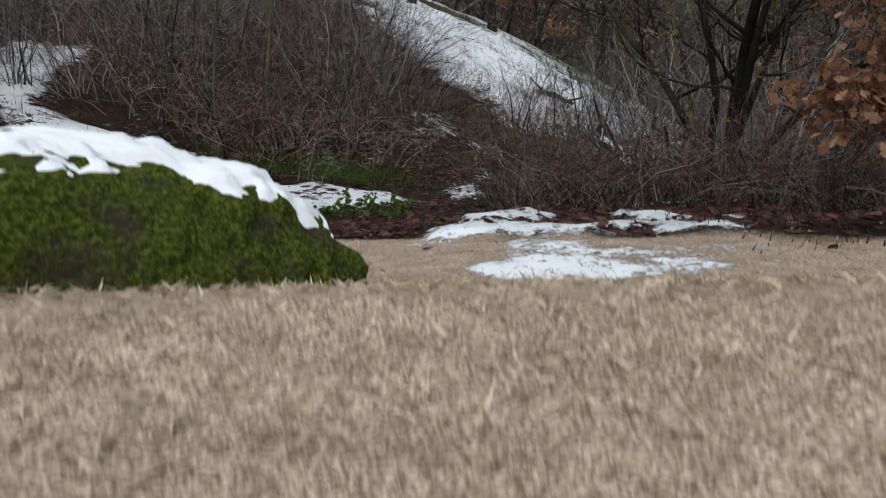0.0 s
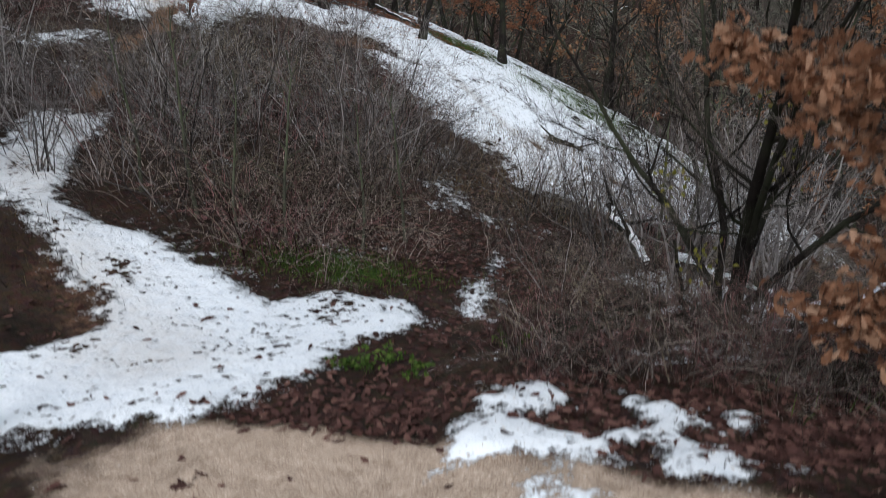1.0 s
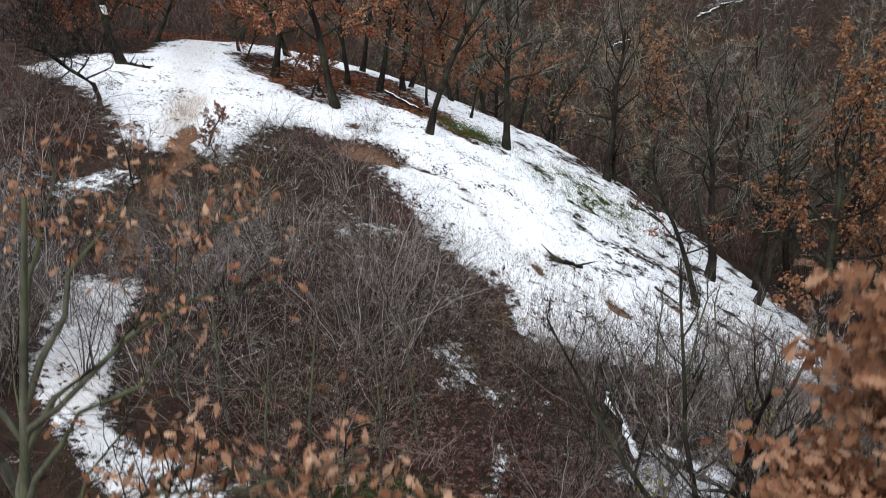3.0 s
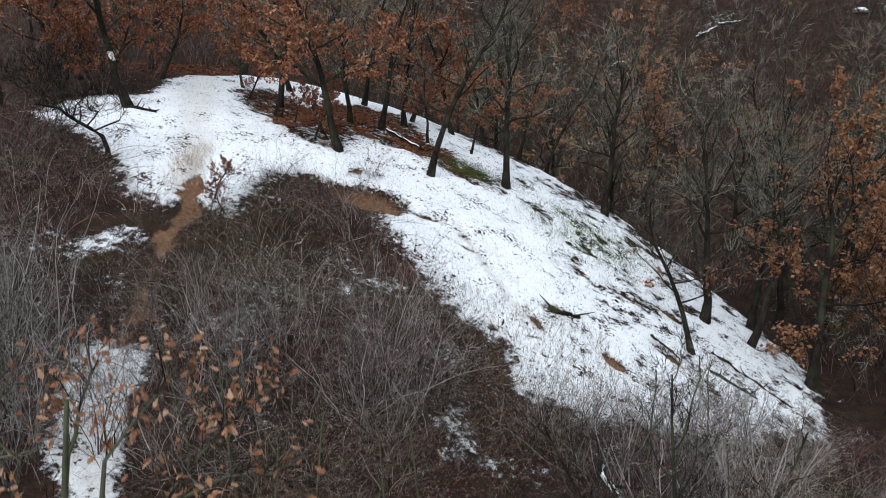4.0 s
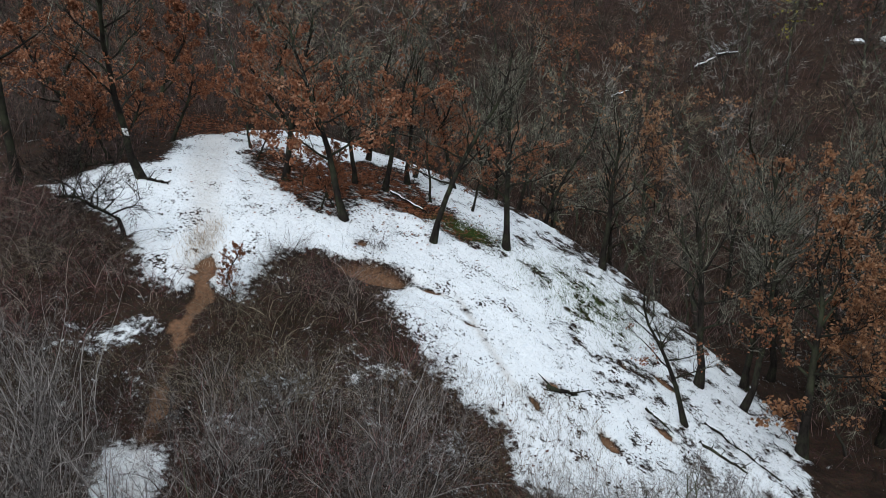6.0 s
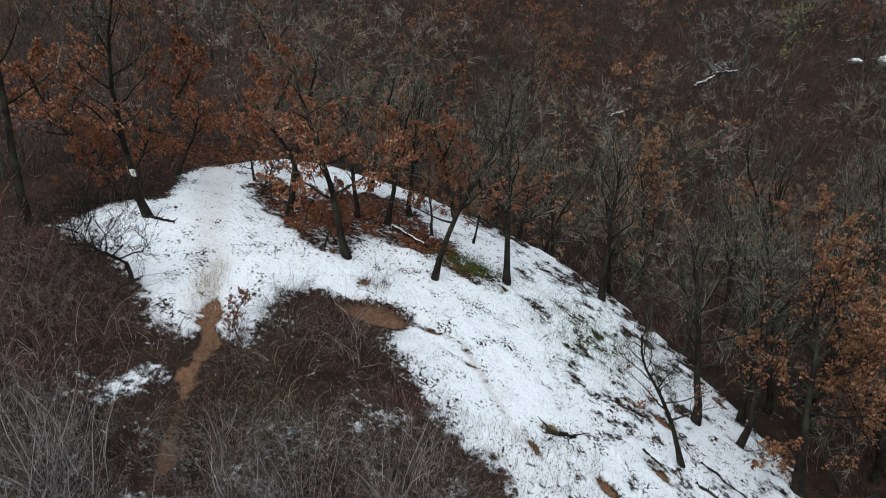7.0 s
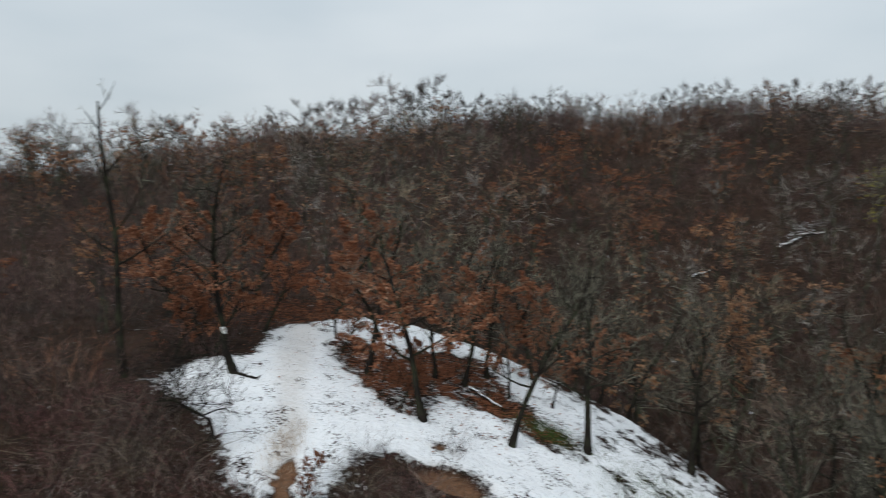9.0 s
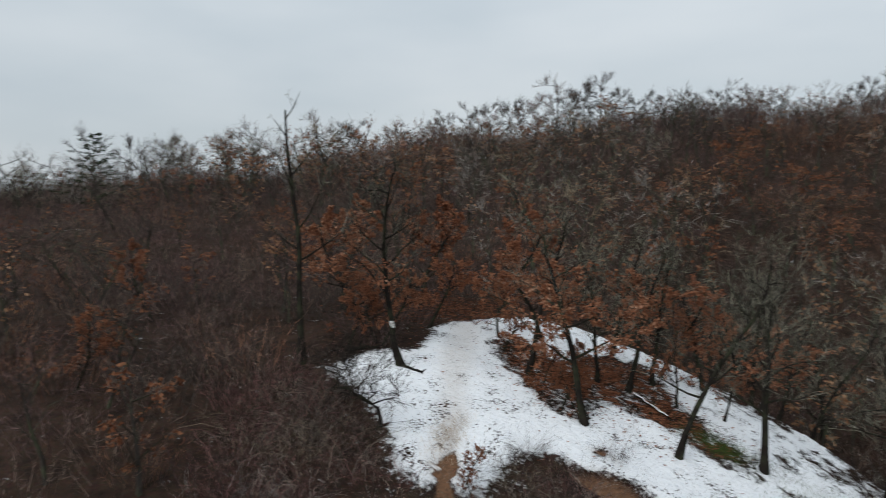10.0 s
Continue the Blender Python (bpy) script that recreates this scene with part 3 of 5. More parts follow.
def grow_tree(seed, height=8.0, trunk=0.16, bare=0.3, spread=0.55, limbs=11, branches=7, twigs=6, leaves=0, leaf=0.14, lobes=False,
              leaf_from=0.0, lean=0.03, crook=0.10, twig_width=0.008, leader=0.62, leaf_top=2.0, rise=1.9, up=0.10):
    """A leafless or dry-leaved tree: wood, twigs, leaves as three Shapes."""
    rng = random.Random(seed)
    wood, fine, foliage = Shape(), Shape(), Shape()

    def limb(p, d, length, r, level, steps, up):
        pts, radii = [p.copy()], [r]
        for k in range(steps):
            d = wander(rng, d, crook * (1.6 if level else 1.0))
            d = (d + Vector((0, 0, up))).normalized()
            p = p + d * (length / steps)
            pts.append(p.copy())
            radii.append(r * (1 - (0.75 if level == 0 else 0.85) * (k + 1) / steps))
        return pts, radii

    def spot(pts, f):
        k = min(int(f * (len(pts) - 1)), len(pts) - 2)
        g = f * (len(pts) - 1) - k
        return pts[k].lerp(pts[k + 1], g), (pts[k + 1] - pts[k]).normalized()

    def spray(pts, count, reach):
        for _ in range(count):
            p, d = spot(pts, rng.uniform(0.15, 1.0))
            q = p + wander(rng, (d + Vector((0, 0, 0.2))).normalized(), 0.6) * reach * rng.uniform(0.5, 1.2)
            fine.sliver(p, q, twig_width, rng)
            m = p.lerp(q, rng.uniform(0.3, 0.7))
            for _ in range(2):
                fine.sliver(m, m + wander(rng, (q - p).normalized(), 0.6) * reach * rng.uniform(0.25, 0.6), twig_width * 0.7, rng)
            if leaves and leaf_from * height < q.z < leaf_top * height:
                for _ in range(leaves if rng.random() < 0.75 else 0):
                    w = p.lerp(q, rng.uniform(0.3, 1.05))
                    foliage.leaf(w + Vector((rng.gauss(0, 0.05), rng.gauss(0, 0.05), rng.gauss(0, 0.05))), leaf * rng.uniform(0.6, 1.25), rng, lobes)

    d0 = Vector((rng.gauss(0, lean), rng.gauss(0, lean), 1)).normalized()
    pts, radii = limb(Vector((0, 0, 0)), d0, height * leader, trunk, 0, 8, 0.06)
    radii[0] = trunk * 1.45
    wood.tube(pts, radii, 8)
    turn = rng.uniform(0, 6.3)
    full = leaves
    for i in range(limbs):
        thick = rng.choice((0.3, 0.7, 1.0, 1.3))
        leaves = round(full * 0.4 * thick)
        f = bare + (1 - bare) * (i + rng.random() * 0.8) / limbs
        p, d = spot(pts, min(f, 0.98))
        turn += 2.4 + rng.gauss(0, 0.4)
        out = Vector((math.cos(turn), math.sin(turn), 0))
        tilt = rng.uniform(0.0, 0.5) + (rise * f * f if leader < 0.8 else 0.8 * f)
        ld = (out + Vector((0, 0, tilt))).normalized()
        ll = height * spread * (0.85 if leader < 0.8 else 1.15 - 0.75 * f) * rng.uniform(0.7, 1.15)
        lr = trunk * (1 - 0.6 * f) * 0.48
        lp, lrad = limb(p, ld, ll, lr, 1, 5, up)
        wood.tube(lp, lrad, 5)
        spray(lp, twigs // 2, ll * 0.22)
        for _ in range(branches):
            bp, bd = spot(lp, rng.uniform(0.2, 0.95))
            nd = wander(rng, (bd + Vector((0, 0, 0.3))).normalized(), 0.5)
            bl = ll * rng.uniform(0.3, 0.55)
            pp, pr = limb(bp, nd, bl, lr * 0.26, 2, 3, 0.08)
            fine.tube(pp, pr, 3)
            leaves = round(full * rng.choice((0.0, 0.0, 0.7, 1.7, 2.7)) * thick)
            spray(pp, twigs, bl * 0.5)
    return wood, fine, foliage


def tree_thing(name, shapes, bark, twig, leafmat, label, category="tree"):
    """A tree as a thing: an Empty at the foot, its wood, twigs and leaves."""
    wood, fine, foliage = shapes
    top = tagged(new(name), label, category)
    part("trunk", wood.mesh("trunk", bark, True), bark, top)
    part("crown", fine.mesh("crown", twig), twig, top)
    if foliage.f:
        part("foliage", foliage.mesh("foliage", leafmat), leafmat, top, "dry brown leaves that still hang")
    return top


def put(thing, x, y, turn=0.0, scale=1.0, sink=0.08):
    return copy_thing(thing, pose(x, y, at(x, y, sink), 0, 0, turn) @ Matrix.Scale(scale, 4))


def grow_shrub(seed, height=1.8, stems=26, canes=5, arch=0.35, foot=0.5, width=0.005, twigs=5, crook=0.26):
    """A leafless bush: crooked stems that fork into curved canes, which carry fine twigs."""
    rng = random.Random(seed)
    stalk, fine = Shape(), Shape()
    for _ in range(stems):
        a = rng.uniform(0, 6.3)
        r = foot * math.sqrt(rng.random())
        p = Vector((r * math.cos(a), r * math.sin(a), 0))
        d = Vector((math.cos(a) * rng.uniform(0.05, 0.8), math.sin(a) * rng.uniform(0.05, 0.8), 1)).normalized()
        h = height * rng.uniform(0.45, 1.1)
        pts = [p.copy()]
        for k in range(5):
            d = wander(rng, d, crook)
            d = (d + Vector((math.cos(a), math.sin(a), -0.5)) * arch * 0.2 * k).normalized()
            p = p + d * h / 5
            pts.append(p.copy())
        w = rng.choice((0.5, 0.7, 0.9, 1.1, 1.6)) * width * 1.2
        if w > width * 1.2:
            stalk.tube(pts, [w * 1.4, w * 1.1, w * 0.9, w * 0.7, w * 0.5, w * 0.2], 3)
        else:
            stalk.ribbon(pts, w * 1.2, rng)
        for _ in range(canes):
            k = rng.randrange(1, 5)
            q = pts[k].lerp(pts[k + 1], rng.random())
            e = wander(rng, (pts[k + 1] - pts[k]).normalized(), 0.55)
            reach = h * rng.uniform(0.18, 0.5)
            bow = [q]
            for _ in range(3):
                e = (wander(rng, e, 0.3) + Vector((0, 0, 0.14 - arch * 0.4))).normalized()
                bow.append(bow[-1] + e * reach / 3)
            fine.ribbon(bow, width * rng.uniform(0.36, 0.66), rng)
            for _ in range(twigs):
                j = rng.randrange(0, 3)
                m = bow[j].lerp(bow[j + 1], rng.random())
                t = m + wander(rng, (bow[j + 1] - bow[j]).normalized(), 0.6) * h * rng.uniform(0.05, 0.16)
                fine.sliver(m, t, width * 0.48, rng)
    return stalk, fine


def shrub_thing(name, shapes, stalkmat, twigmat, label):
    stalk, fine = shapes
    top = tagged(new(name), label, "shrub")
    part("stem", stalk.mesh("stem", stalkmat), stalkmat, top)
    part("crown", fine.mesh("crown", twigmat), twigmat, top)
    return top


def drop(thing):
    """Takes a pattern away once its copies stand."""
    for o in (*thing.children_recursive, thing):
        bpy.data.objects.remove(o)


# ---- the oaks on the spur ----
rng = random.Random(11)
OAKS = [tree_thing("oak_tree", grow_tree(20 + i, h, 0.18 if i in (1, 4) else 0.15, bare, sp, 14, 8, 7, twig_width=0.0066, leader=ld, lean=0.07, crook=0.12, up=0.05, leaves=round(1.6 * lv), leaf=0.16, leaf_from=lf, leaf_top=top), M_BARK, tw, M_LEAF_TAN if i == 4 else M_LEAF, lab)
        for i, (h, bare, sp, lv, lf, top, tw, ld, lab) in enumerate((
            (10.8, 0.32, 0.33, 4, 0.16, 0.45, M_TWIG_GREY, 0.85, "dark-trunked oak with brown leaves on its lower boughs"),
            (10.4, 0.34, 0.38, 0, 0.0, 0.5, M_TWIG_GREY, 0.76, "leafless grey oak with a dark wet trunk"),
            (8.0, 0.2, 0.38, 6, 0.1, 2.0, M_TWIG, 0.85, "oak thick with rust-brown winter leaves"),
            (9.2, 0.28, 0.36, 6, 0.2, 0.62, M_TWIG_GREY, 0.85, "slender oak with orange-brown leaves on its lower half"),
            (9.6, 0.26, 0.42, 5, 0.12, 2.0, M_TWIG, 0.76, "spreading oak with thin ochre-brown leaves")))]
SPOTS = [  # x, y, kind, height over the pattern's, turn
    (-1.3, 30.5, 0, 1.0, 20), (2.2, 32.9, 1, 0.95, 80), (-5.2, 29.9, 3, 1.1, 200), (-8.6, 33.5, 3, 1.05, 15), (-14.0, 30.0, 0, 1.1, 300), (-15.8, 31.6, 2, 0.62, 30),
    (-3.9, 34.9, 3, 0.95, 60), (-5.4, 34.8, 1, 0.7, 140), (-5.3, 39.6, 3, 0.9, 10), (-0.4, 39.6, 3, 0.8, 230), (-9.0, 38.0, 2, 0.85, 250),
    (-11.0, 36.4, 2, 0.5, 120), (-2.9, 37.1, 1, 0.8, 330), (1.6, 42.6, 3, 0.85, 190), (3.6, 42.4, 3, 0.8, 45), (5.2, 41.6, 0, 0.8, 5), (0.6, 36.4, 3, 0.45, 33), (-1.6, 35.4, 3, 0.5, 133), (-16.5, 38.5, 2, 1.0, 95), (-14.8, 35.6, 2, 0.65, 15), (-17.2, 30.6, 2, 0.5, 75), (-2.6, 38.6, 2, 0.8, 25), (-6.2, 31.6, 2, 0.4, 95),
    (10.4, 27.7, 1, 1.0, 160), (8.6, 23.9, 0, 0.72, 210), (13.5, 30.1, 1, 0.95, 31), (7.9, 37.0, 1, 1.0, 280),
    (14.1, 25.4, 4, 1.15, 12), (15.8, 32.3, 1, 1.0, 140), (12.4, 27.5, 0, 1.0, 77), (18.6, 27.4, 4, 0.95, 177), (-18.0, 34.0, 2, 0.95, 222), (-21.0, 37.0, 2, 1.0, 111),
    (-6.3, 30.3, 2, 0.34, 50), (-5.8, 31.0, 2, 0.3, 190), (-7.6, 32.6, 2, 0.28, 80), (-10.4, 35.2, 2, 0.35, 10), (-8.4, 23.3, 2, 0.22, 70), (-7.9, 22.8, 2, 0.18, 170), (-12.5, 41.5, 2, 1.0, 40), (-27.6, 23.4, 2, 0.6, 20), (-30.9, 31.9, 2, 0.7, 200), (-16.3, 32.0, 2, 0.6, 160),
    (18.5, 33.0, 1, 1.15, 10), (22.5, 38.0, 1, 1.2, 120), (16.5, 41.0, 1, 1.1, 250), (26.0, 34.5, 4, 1.0, 80), (20.0, 45.5, 1, 1.2, 300), (10.5, 46.0, 1, 1.1, 200),
    (14.0, 51.0, 4, 1.1, 30), (27.5, 44.0, 1, 1.25, 99), (7.0, 48.5, 1, 1.1, 145), (2.5, 50.0, 1, 1.15, 290), (19.5, 28.0, 4, 0.9, 60), (24.0, 51.0, 0, 1.2, 210)]
for x, y, k, s, turn in SPOTS:
    tagged(put(OAKS[k], x, y, turn, s), group="oaks on the snowy spur")
rings = [v.co.copy() for v in next(c for c in OAKS[0].children if c.name.startswith("trunk")).data.vertices[:72]]
rings = [sum(rings[8 * k:8 * k + 8], Vector()) / 8 for k in range(9)]
MARK = [pose(-14.0, 30.0, at(-14.0, 30.0, 0.08), 0, 0, 300) @ (1.1 * rings[2].lerp(rings[3], k - 0.35)) for k in (0.02, 0.12, 0.22, 0.32)]
for o in OAKS:
    drop(o)

# a dead giant beyond the spur, nearly without twigs
dead = tree_thing("dead_tree", grow_tree(31, 13.0, 0.18, 0.35, 0.26, 9, 3, 3, twig_width=0.012, crook=0.04, leader=0.95), M_BARK, M_TWIG_GREY, None, "tall dead tree with broken bare limbs")
dead.matrix_basis = pose(-18.6, 28.6, at(-18.6, 28.6), 0, 0, 40)
# a low crooked tree at the edge of the snow
low_tree = tree_thing("hawthorn_tree", grow_tree(33, 6.0, 0.095, 0.3, 0.5, 14, 10, 8, crook=0.22, twig_width=0.01), M_BARK, M_TWIG, None, "low crooked bare tree beside the snow")
low_tree.matrix_basis = pose(-12.7, 25.0, at(-12.7, 25.0), 0, 8, 0)

# the oak whose leafy boughs hang beside the rising way, and the sparse one across from it
def bough_tree(seed, spine, radius, boughs, leaf, count, canes=9, reach=(0.25, 0.65), width=0.007):
    """A young oak drawn bough by bough: spine points, then boughs (height on the spine, tip, share of leaves), about the tree's foot."""
    rng = random.Random(seed)
    wood, fine, foliage = Shape(), Shape(), Shape()
    line = [Vector(p) for p in spine]
    wood.tube(line, [radius * (1.3 if not k else 1 - 0.75 * k / (len(line) - 1)) for k in range(len(line))], 8)

    def root(z):
        for p, q in zip(line, line[1:]):
            if q.z >= z:
                return p.lerp(q, max(0.0, (z - p.z) / (q.z - p.z)))
        return line[-1].copy()

    def bend(p, q, sag, steps):
        side = (q - p).length
        off = [Vector((rng.gauss(0, 0.035), rng.gauss(0, 0.035), rng.gauss(0, 0.03))) * side for _ in range(steps + 1)]
        return [p.lerp(q, k / steps) + off[k] * (1 if 0 < k < steps else 0) + Vector((0, 0, sag * side * math.sin(math.pi * k / steps))) for k in range(steps + 1)]

    for z, tip, share in boughs:
        a, b = root(z), Vector(tip)
        pts = bend(a, b, 0.07, 6)
        n = (b - a).length
        wood.tube(pts, [radius * 0.42 * (1 - 0.85 * k / 6) for k in range(7)], 5)
        for _ in range(int(canes + 5 * n)):
            f = 0.35 + 0.65 * rng.random() ** 0.7
            k = min(int(f * 6), 5)
            p = pts[k].lerp(pts[k + 1], f * 6 - k)
            q = p + wander(rng, ((b - a).normalized() + Vector((0, 0, 0.1))).normalized(), 0.6) * rng.uniform(*reach)
            cane = bend(p, q, 0.05, 3)
            fine.tube(cane, [width, width * 0.7, width * 0.5, width * 0.2], 3)
            for _ in range(5):
                m = cane[rng.randrange(1, 4)]
                t = m + wander(rng, (q - p).normalized(), 0.7) * rng.uniform(0.08, 0.25)
                fine.sliver(m, t, width * 0.5, rng)
                for _ in range(round(count * share * rng.choice((0.2, 0.7, 1.0, 1.6)))):
                    w = m.lerp(t, rng.uniform(0.2, 1.1))
                    foliage.leaf(w + Vector((rng.gauss(0, 0.04), rng.gauss(0, 0.04), rng.gauss(-0.02, 0.04))), leaf * rng.uniform(0.65, 1.2), rng, True)
    return wood, fine, foliage


near_oak = tree_thing("oak_tree", bough_tree(5, ((0, 0, 0), (0.03, 0.05, 1.2), (-0.1, 0.0, 2.6), (-0.15, -0.1, 4.0), (-0.4, -0.3, 5.4), (-0.6, -0.5, 6.4)), 0.10,
                      ((1.6, (-1.85, 1.1, 2.7), 0.8), (1.4, (-1.0, 1.0, 2.2), 0.5), (2.4, (-1.3, 0.4, 3.3), 1.2), (2.2, (-0.6, 0.7, 2.9), 1.1), (3.0, (-1.6, 0.2, 4.15), 1.2), (2.8, (-0.9, 0.3, 3.9), 1.2),
                       (3.6, (-1.5, -0.3, 5.0), 1.2), (3.4, (-0.8, -0.2, 4.6), 1.1), (4.4, (-1.9, -0.9, 5.75), 1.0), (4.2, (-1.2, -0.7, 5.4), 1.1), (5.0, (-1.0, -1.0, 6.0), 1.0), (0.4, (-1.1, 0.75, 0.75), 0.7),
                       (0.5, (-0.5, 0.6, 0.95), 0.8), (0.8, (-0.9, 0.2, 1.6), 0.5), (3.2, (0.8, -0.6, 4.6), 0.7), (4.0, (0.5, 0.8, 5.4), 0.7), (2.0, (0.9, 0.5, 2.9), 0.6)), 0.13, 6, 14, (0.15, 0.42)),
                      M_BARK, M_TWIG, M_LEAF_PALE, "young oak crowded with pale brown lobed leaves")
near_oak.matrix_basis = pose(3.85, 4.5, at(3.85, 4.5))
thin_oak = tree_thing("oak_tree", bough_tree(9, ((0, 0, 0), (-0.1, 0.05, 1.3), (-0.05, 0.1, 2.6), (0.1, 0.1, 3.8), (0.25, 0.2, 5.0), (0.4, 0.4, 6.4)), 0.085,
                      ((2.8, (2.8, -1.7, 5.2), 0.4), (3.1, (3.4, -1.9, 5.6), 0.35), (3.4, (3.3, -1.6, 5.0), 0.4), (3.2, (3.7, -1.8, 5.3), 0.3), (3.6, (2.0, -0.5, 5.6), 0.2), (4.2, (1.9, 1.1, 6.1), 0.5), (4.6, (1.2, 0.9, 6.5), 0.7),
                       (4.8, (0.3, 1.0, 6.7), 0.8), (4.4, (2.5, 0.8, 5.7), 0.25), (2.8, (-0.4, 1.0, 4.7), 0.1), (2.2, (0.6, 1.0, 4.0), 0.0), (4.3, (-0.5, 0.6, 6.3), 0.6), (1.9, (-0.6, 0.5, 3.6), 0.0)), 0.1, 2),
                      M_BARK_MOSS, M_TWIG_OLIVE, M_LEAF_PALE, "thin mossy oak with a few dry leaves")
thin_oak.matrix_basis = pose(-4.05, 5.3, at(-4.05, 5.3, 0.1))
moss_tree = tree_thing("ash_tree", grow_tree(14, 5.6, 0.09, 0.4, 0.3, 9, 5, 6, leader=0.9, crook=0.16), M_BARK_MOSS, M_TWIG, None, "grey-green mossy tree with bare boughs")
moss_tree.matrix_basis = pose(-6.9, 9.4, at(-6.9, 9.4, 0.1), 0, 2, 0)


def many_stemmed(x, y):
    """A dark tree of several leaning stems out of one root."""
    top = tagged(new("field_maple_tree"), "dark bare tree with several leaning stems", "tree")
    for i, (tilt, turn, h) in enumerate(((4, 0, 5.8), (34, 68, 5.6), (18, 280, 5.2), (24, 120, 5.0), (12, 190, 5.6), (14, 330, 5.5))):
        wood, fine, _ = grow_tree(90 + i, h, 0.055 if i else 0.085, 0.25, 0.34, 11, 7, 9, crook=0.1, twig_width=0.005, leader=0.9, up=0.16)
        m = pose(0, 0, 0, 0, 0, turn) @ pose(0.1, 0, 0, 0, 0, 0) @ pose(0, 0, 0, tilt, 0, 0)
        s = part("stem", wood.mesh("stem", M_BARK, True), M_BARK, top)
        s.matrix_basis = m
        c = part("crown", fine.mesh("crown", M_TWIG), M_TWIG, top)
        c.matrix_basis = m
    few, r = Shape(), random.Random(8)
    for cx, cy, cz in ((0.3, -0.3, 2.2), (-0.5, -0.4, 1.0), (0.5, 0.2, 3.0), (-0.8, 0.1, 1.8)):
        for _ in range(26):
            few.leaf(Vector((cx + r.gauss(0, 0.15), cy + r.gauss(0, 0.15), cz + r.gauss(0, 0.2))), 0.08, r)
    part("foliage", few.mesh("foliage", M_YELLOW), M_YELLOW, top, "a few yellow-green leaves")
    top.matrix_basis = pose(x, y, at(x, y))


many_stemmed(3.3, 8.3)

# ---- thickets ----
SHRUBS = [shrub_thing("shrub", grow_shrub(40, 2.2, 26, 6, width=0.0052, twigs=4), M_TWIG, M_TWIG, "dense leafless shrub of grey-brown stems"),
          shrub_thing("shrub", grow_shrub(41, 1.8, 26, 6, 0.6, 0.8, 0.0048, twigs=4), M_TWIG_OLIVE, M_TWIG_OLIVE, "tangled bramble with arching olive-brown canes"),
          shrub_thing("shrub", grow_shrub(42, 1.8, 26, 6, 0.25, 0.6, twigs=4), M_TWIG_RED, M_TWIG_RED, "shrub with dull purplish-red bare stems"),
          shrub_thing("shrub", grow_shrub(43, 3.0, 20, 7, 0.12, 0.45, 0.0055, twigs=4, crook=0.2), M_TWIG_PALE, M_TWIG_PALE, "tall shrub of pale upright bare whips"),
          shrub_thing("shrub", grow_shrub(44, 1.8, 28, 6, 0.5, 0.85, 0.0045, twigs=4), M_TWIG_BROWN, M_TWIG_BROWN, "fine-twigged tangle of dark brown brush")]
placed, brushwood = 0, [[] for _ in SHRUBS]
for i in range(6000):
    x, y = rng.uniform(-26, 13), rng.uniform(6.5, 27)
    if abs(x) > 0.75 * y + 2 or placed > 310:
        continue
    px, py = np.array([x]), np.array([y])
    if border(SLOPE, px, py)[0] > -0.35 or border(TRAIL, px, py)[0] > -0.5 or along(DIRT, px, py)[0] > -0.3 or along(GULLY, px, py)[0] > -0.35:
        continue
    if along(TRODDEN, px, py)[0] > -0.3 and not 17.6 < y < 20.0 or y < 9.6 and x < 1.0 or y < 7.3 or x < -4.5 and y < 11.5 and x > -8.2 or y < 8.2 and x > 3.5:
        continue
    if ((x - 5.8) / 2.2) ** 2 + ((y - 11.5) / 2.6) ** 2 < 1 or ((x + 10.7) / 1.2) ** 2 + ((y - 20.4) / 1.3) ** 2 < 1:
        continue
    if rng.random() > 0.13 + 0.06 * (x > -8 and y < 20):
        continue
    n = float(value_noise(px, py, 3.0, 12, 2)[0])
    k = 3 if x < -4 and y < 17 and rng.random() < 0.5 else 2 if n > 0.6 else 1 if n < 0.46 else 3 if rng.random() < 0.3 else 0
    if x < -10 and y > 18:
        k = rng.choice((2, 2, 1, 4))
    if y < 14.5 and k != 3 and rng.random() < 0.7:
        k = 4
    size = rng.uniform(0.75, 1.4) * (0.7 if y < 9 else 1.0)
    if x > -1.4 and 9.5 < y < 22:
        size *= 0.66 if x < 1.6 else 0.7
    turn = rng.uniform(0, 360)
    if y > 15.5 or x < -11:
        brushwood[k].append(pose(x, y, at(x, y, 0.08), 0, 0, turn) @ Matrix.Scale(size, 4))
    else:
        tagged(put(SHRUBS[k], x, y, turn, size), group="thicket shrubs")
    placed += 1
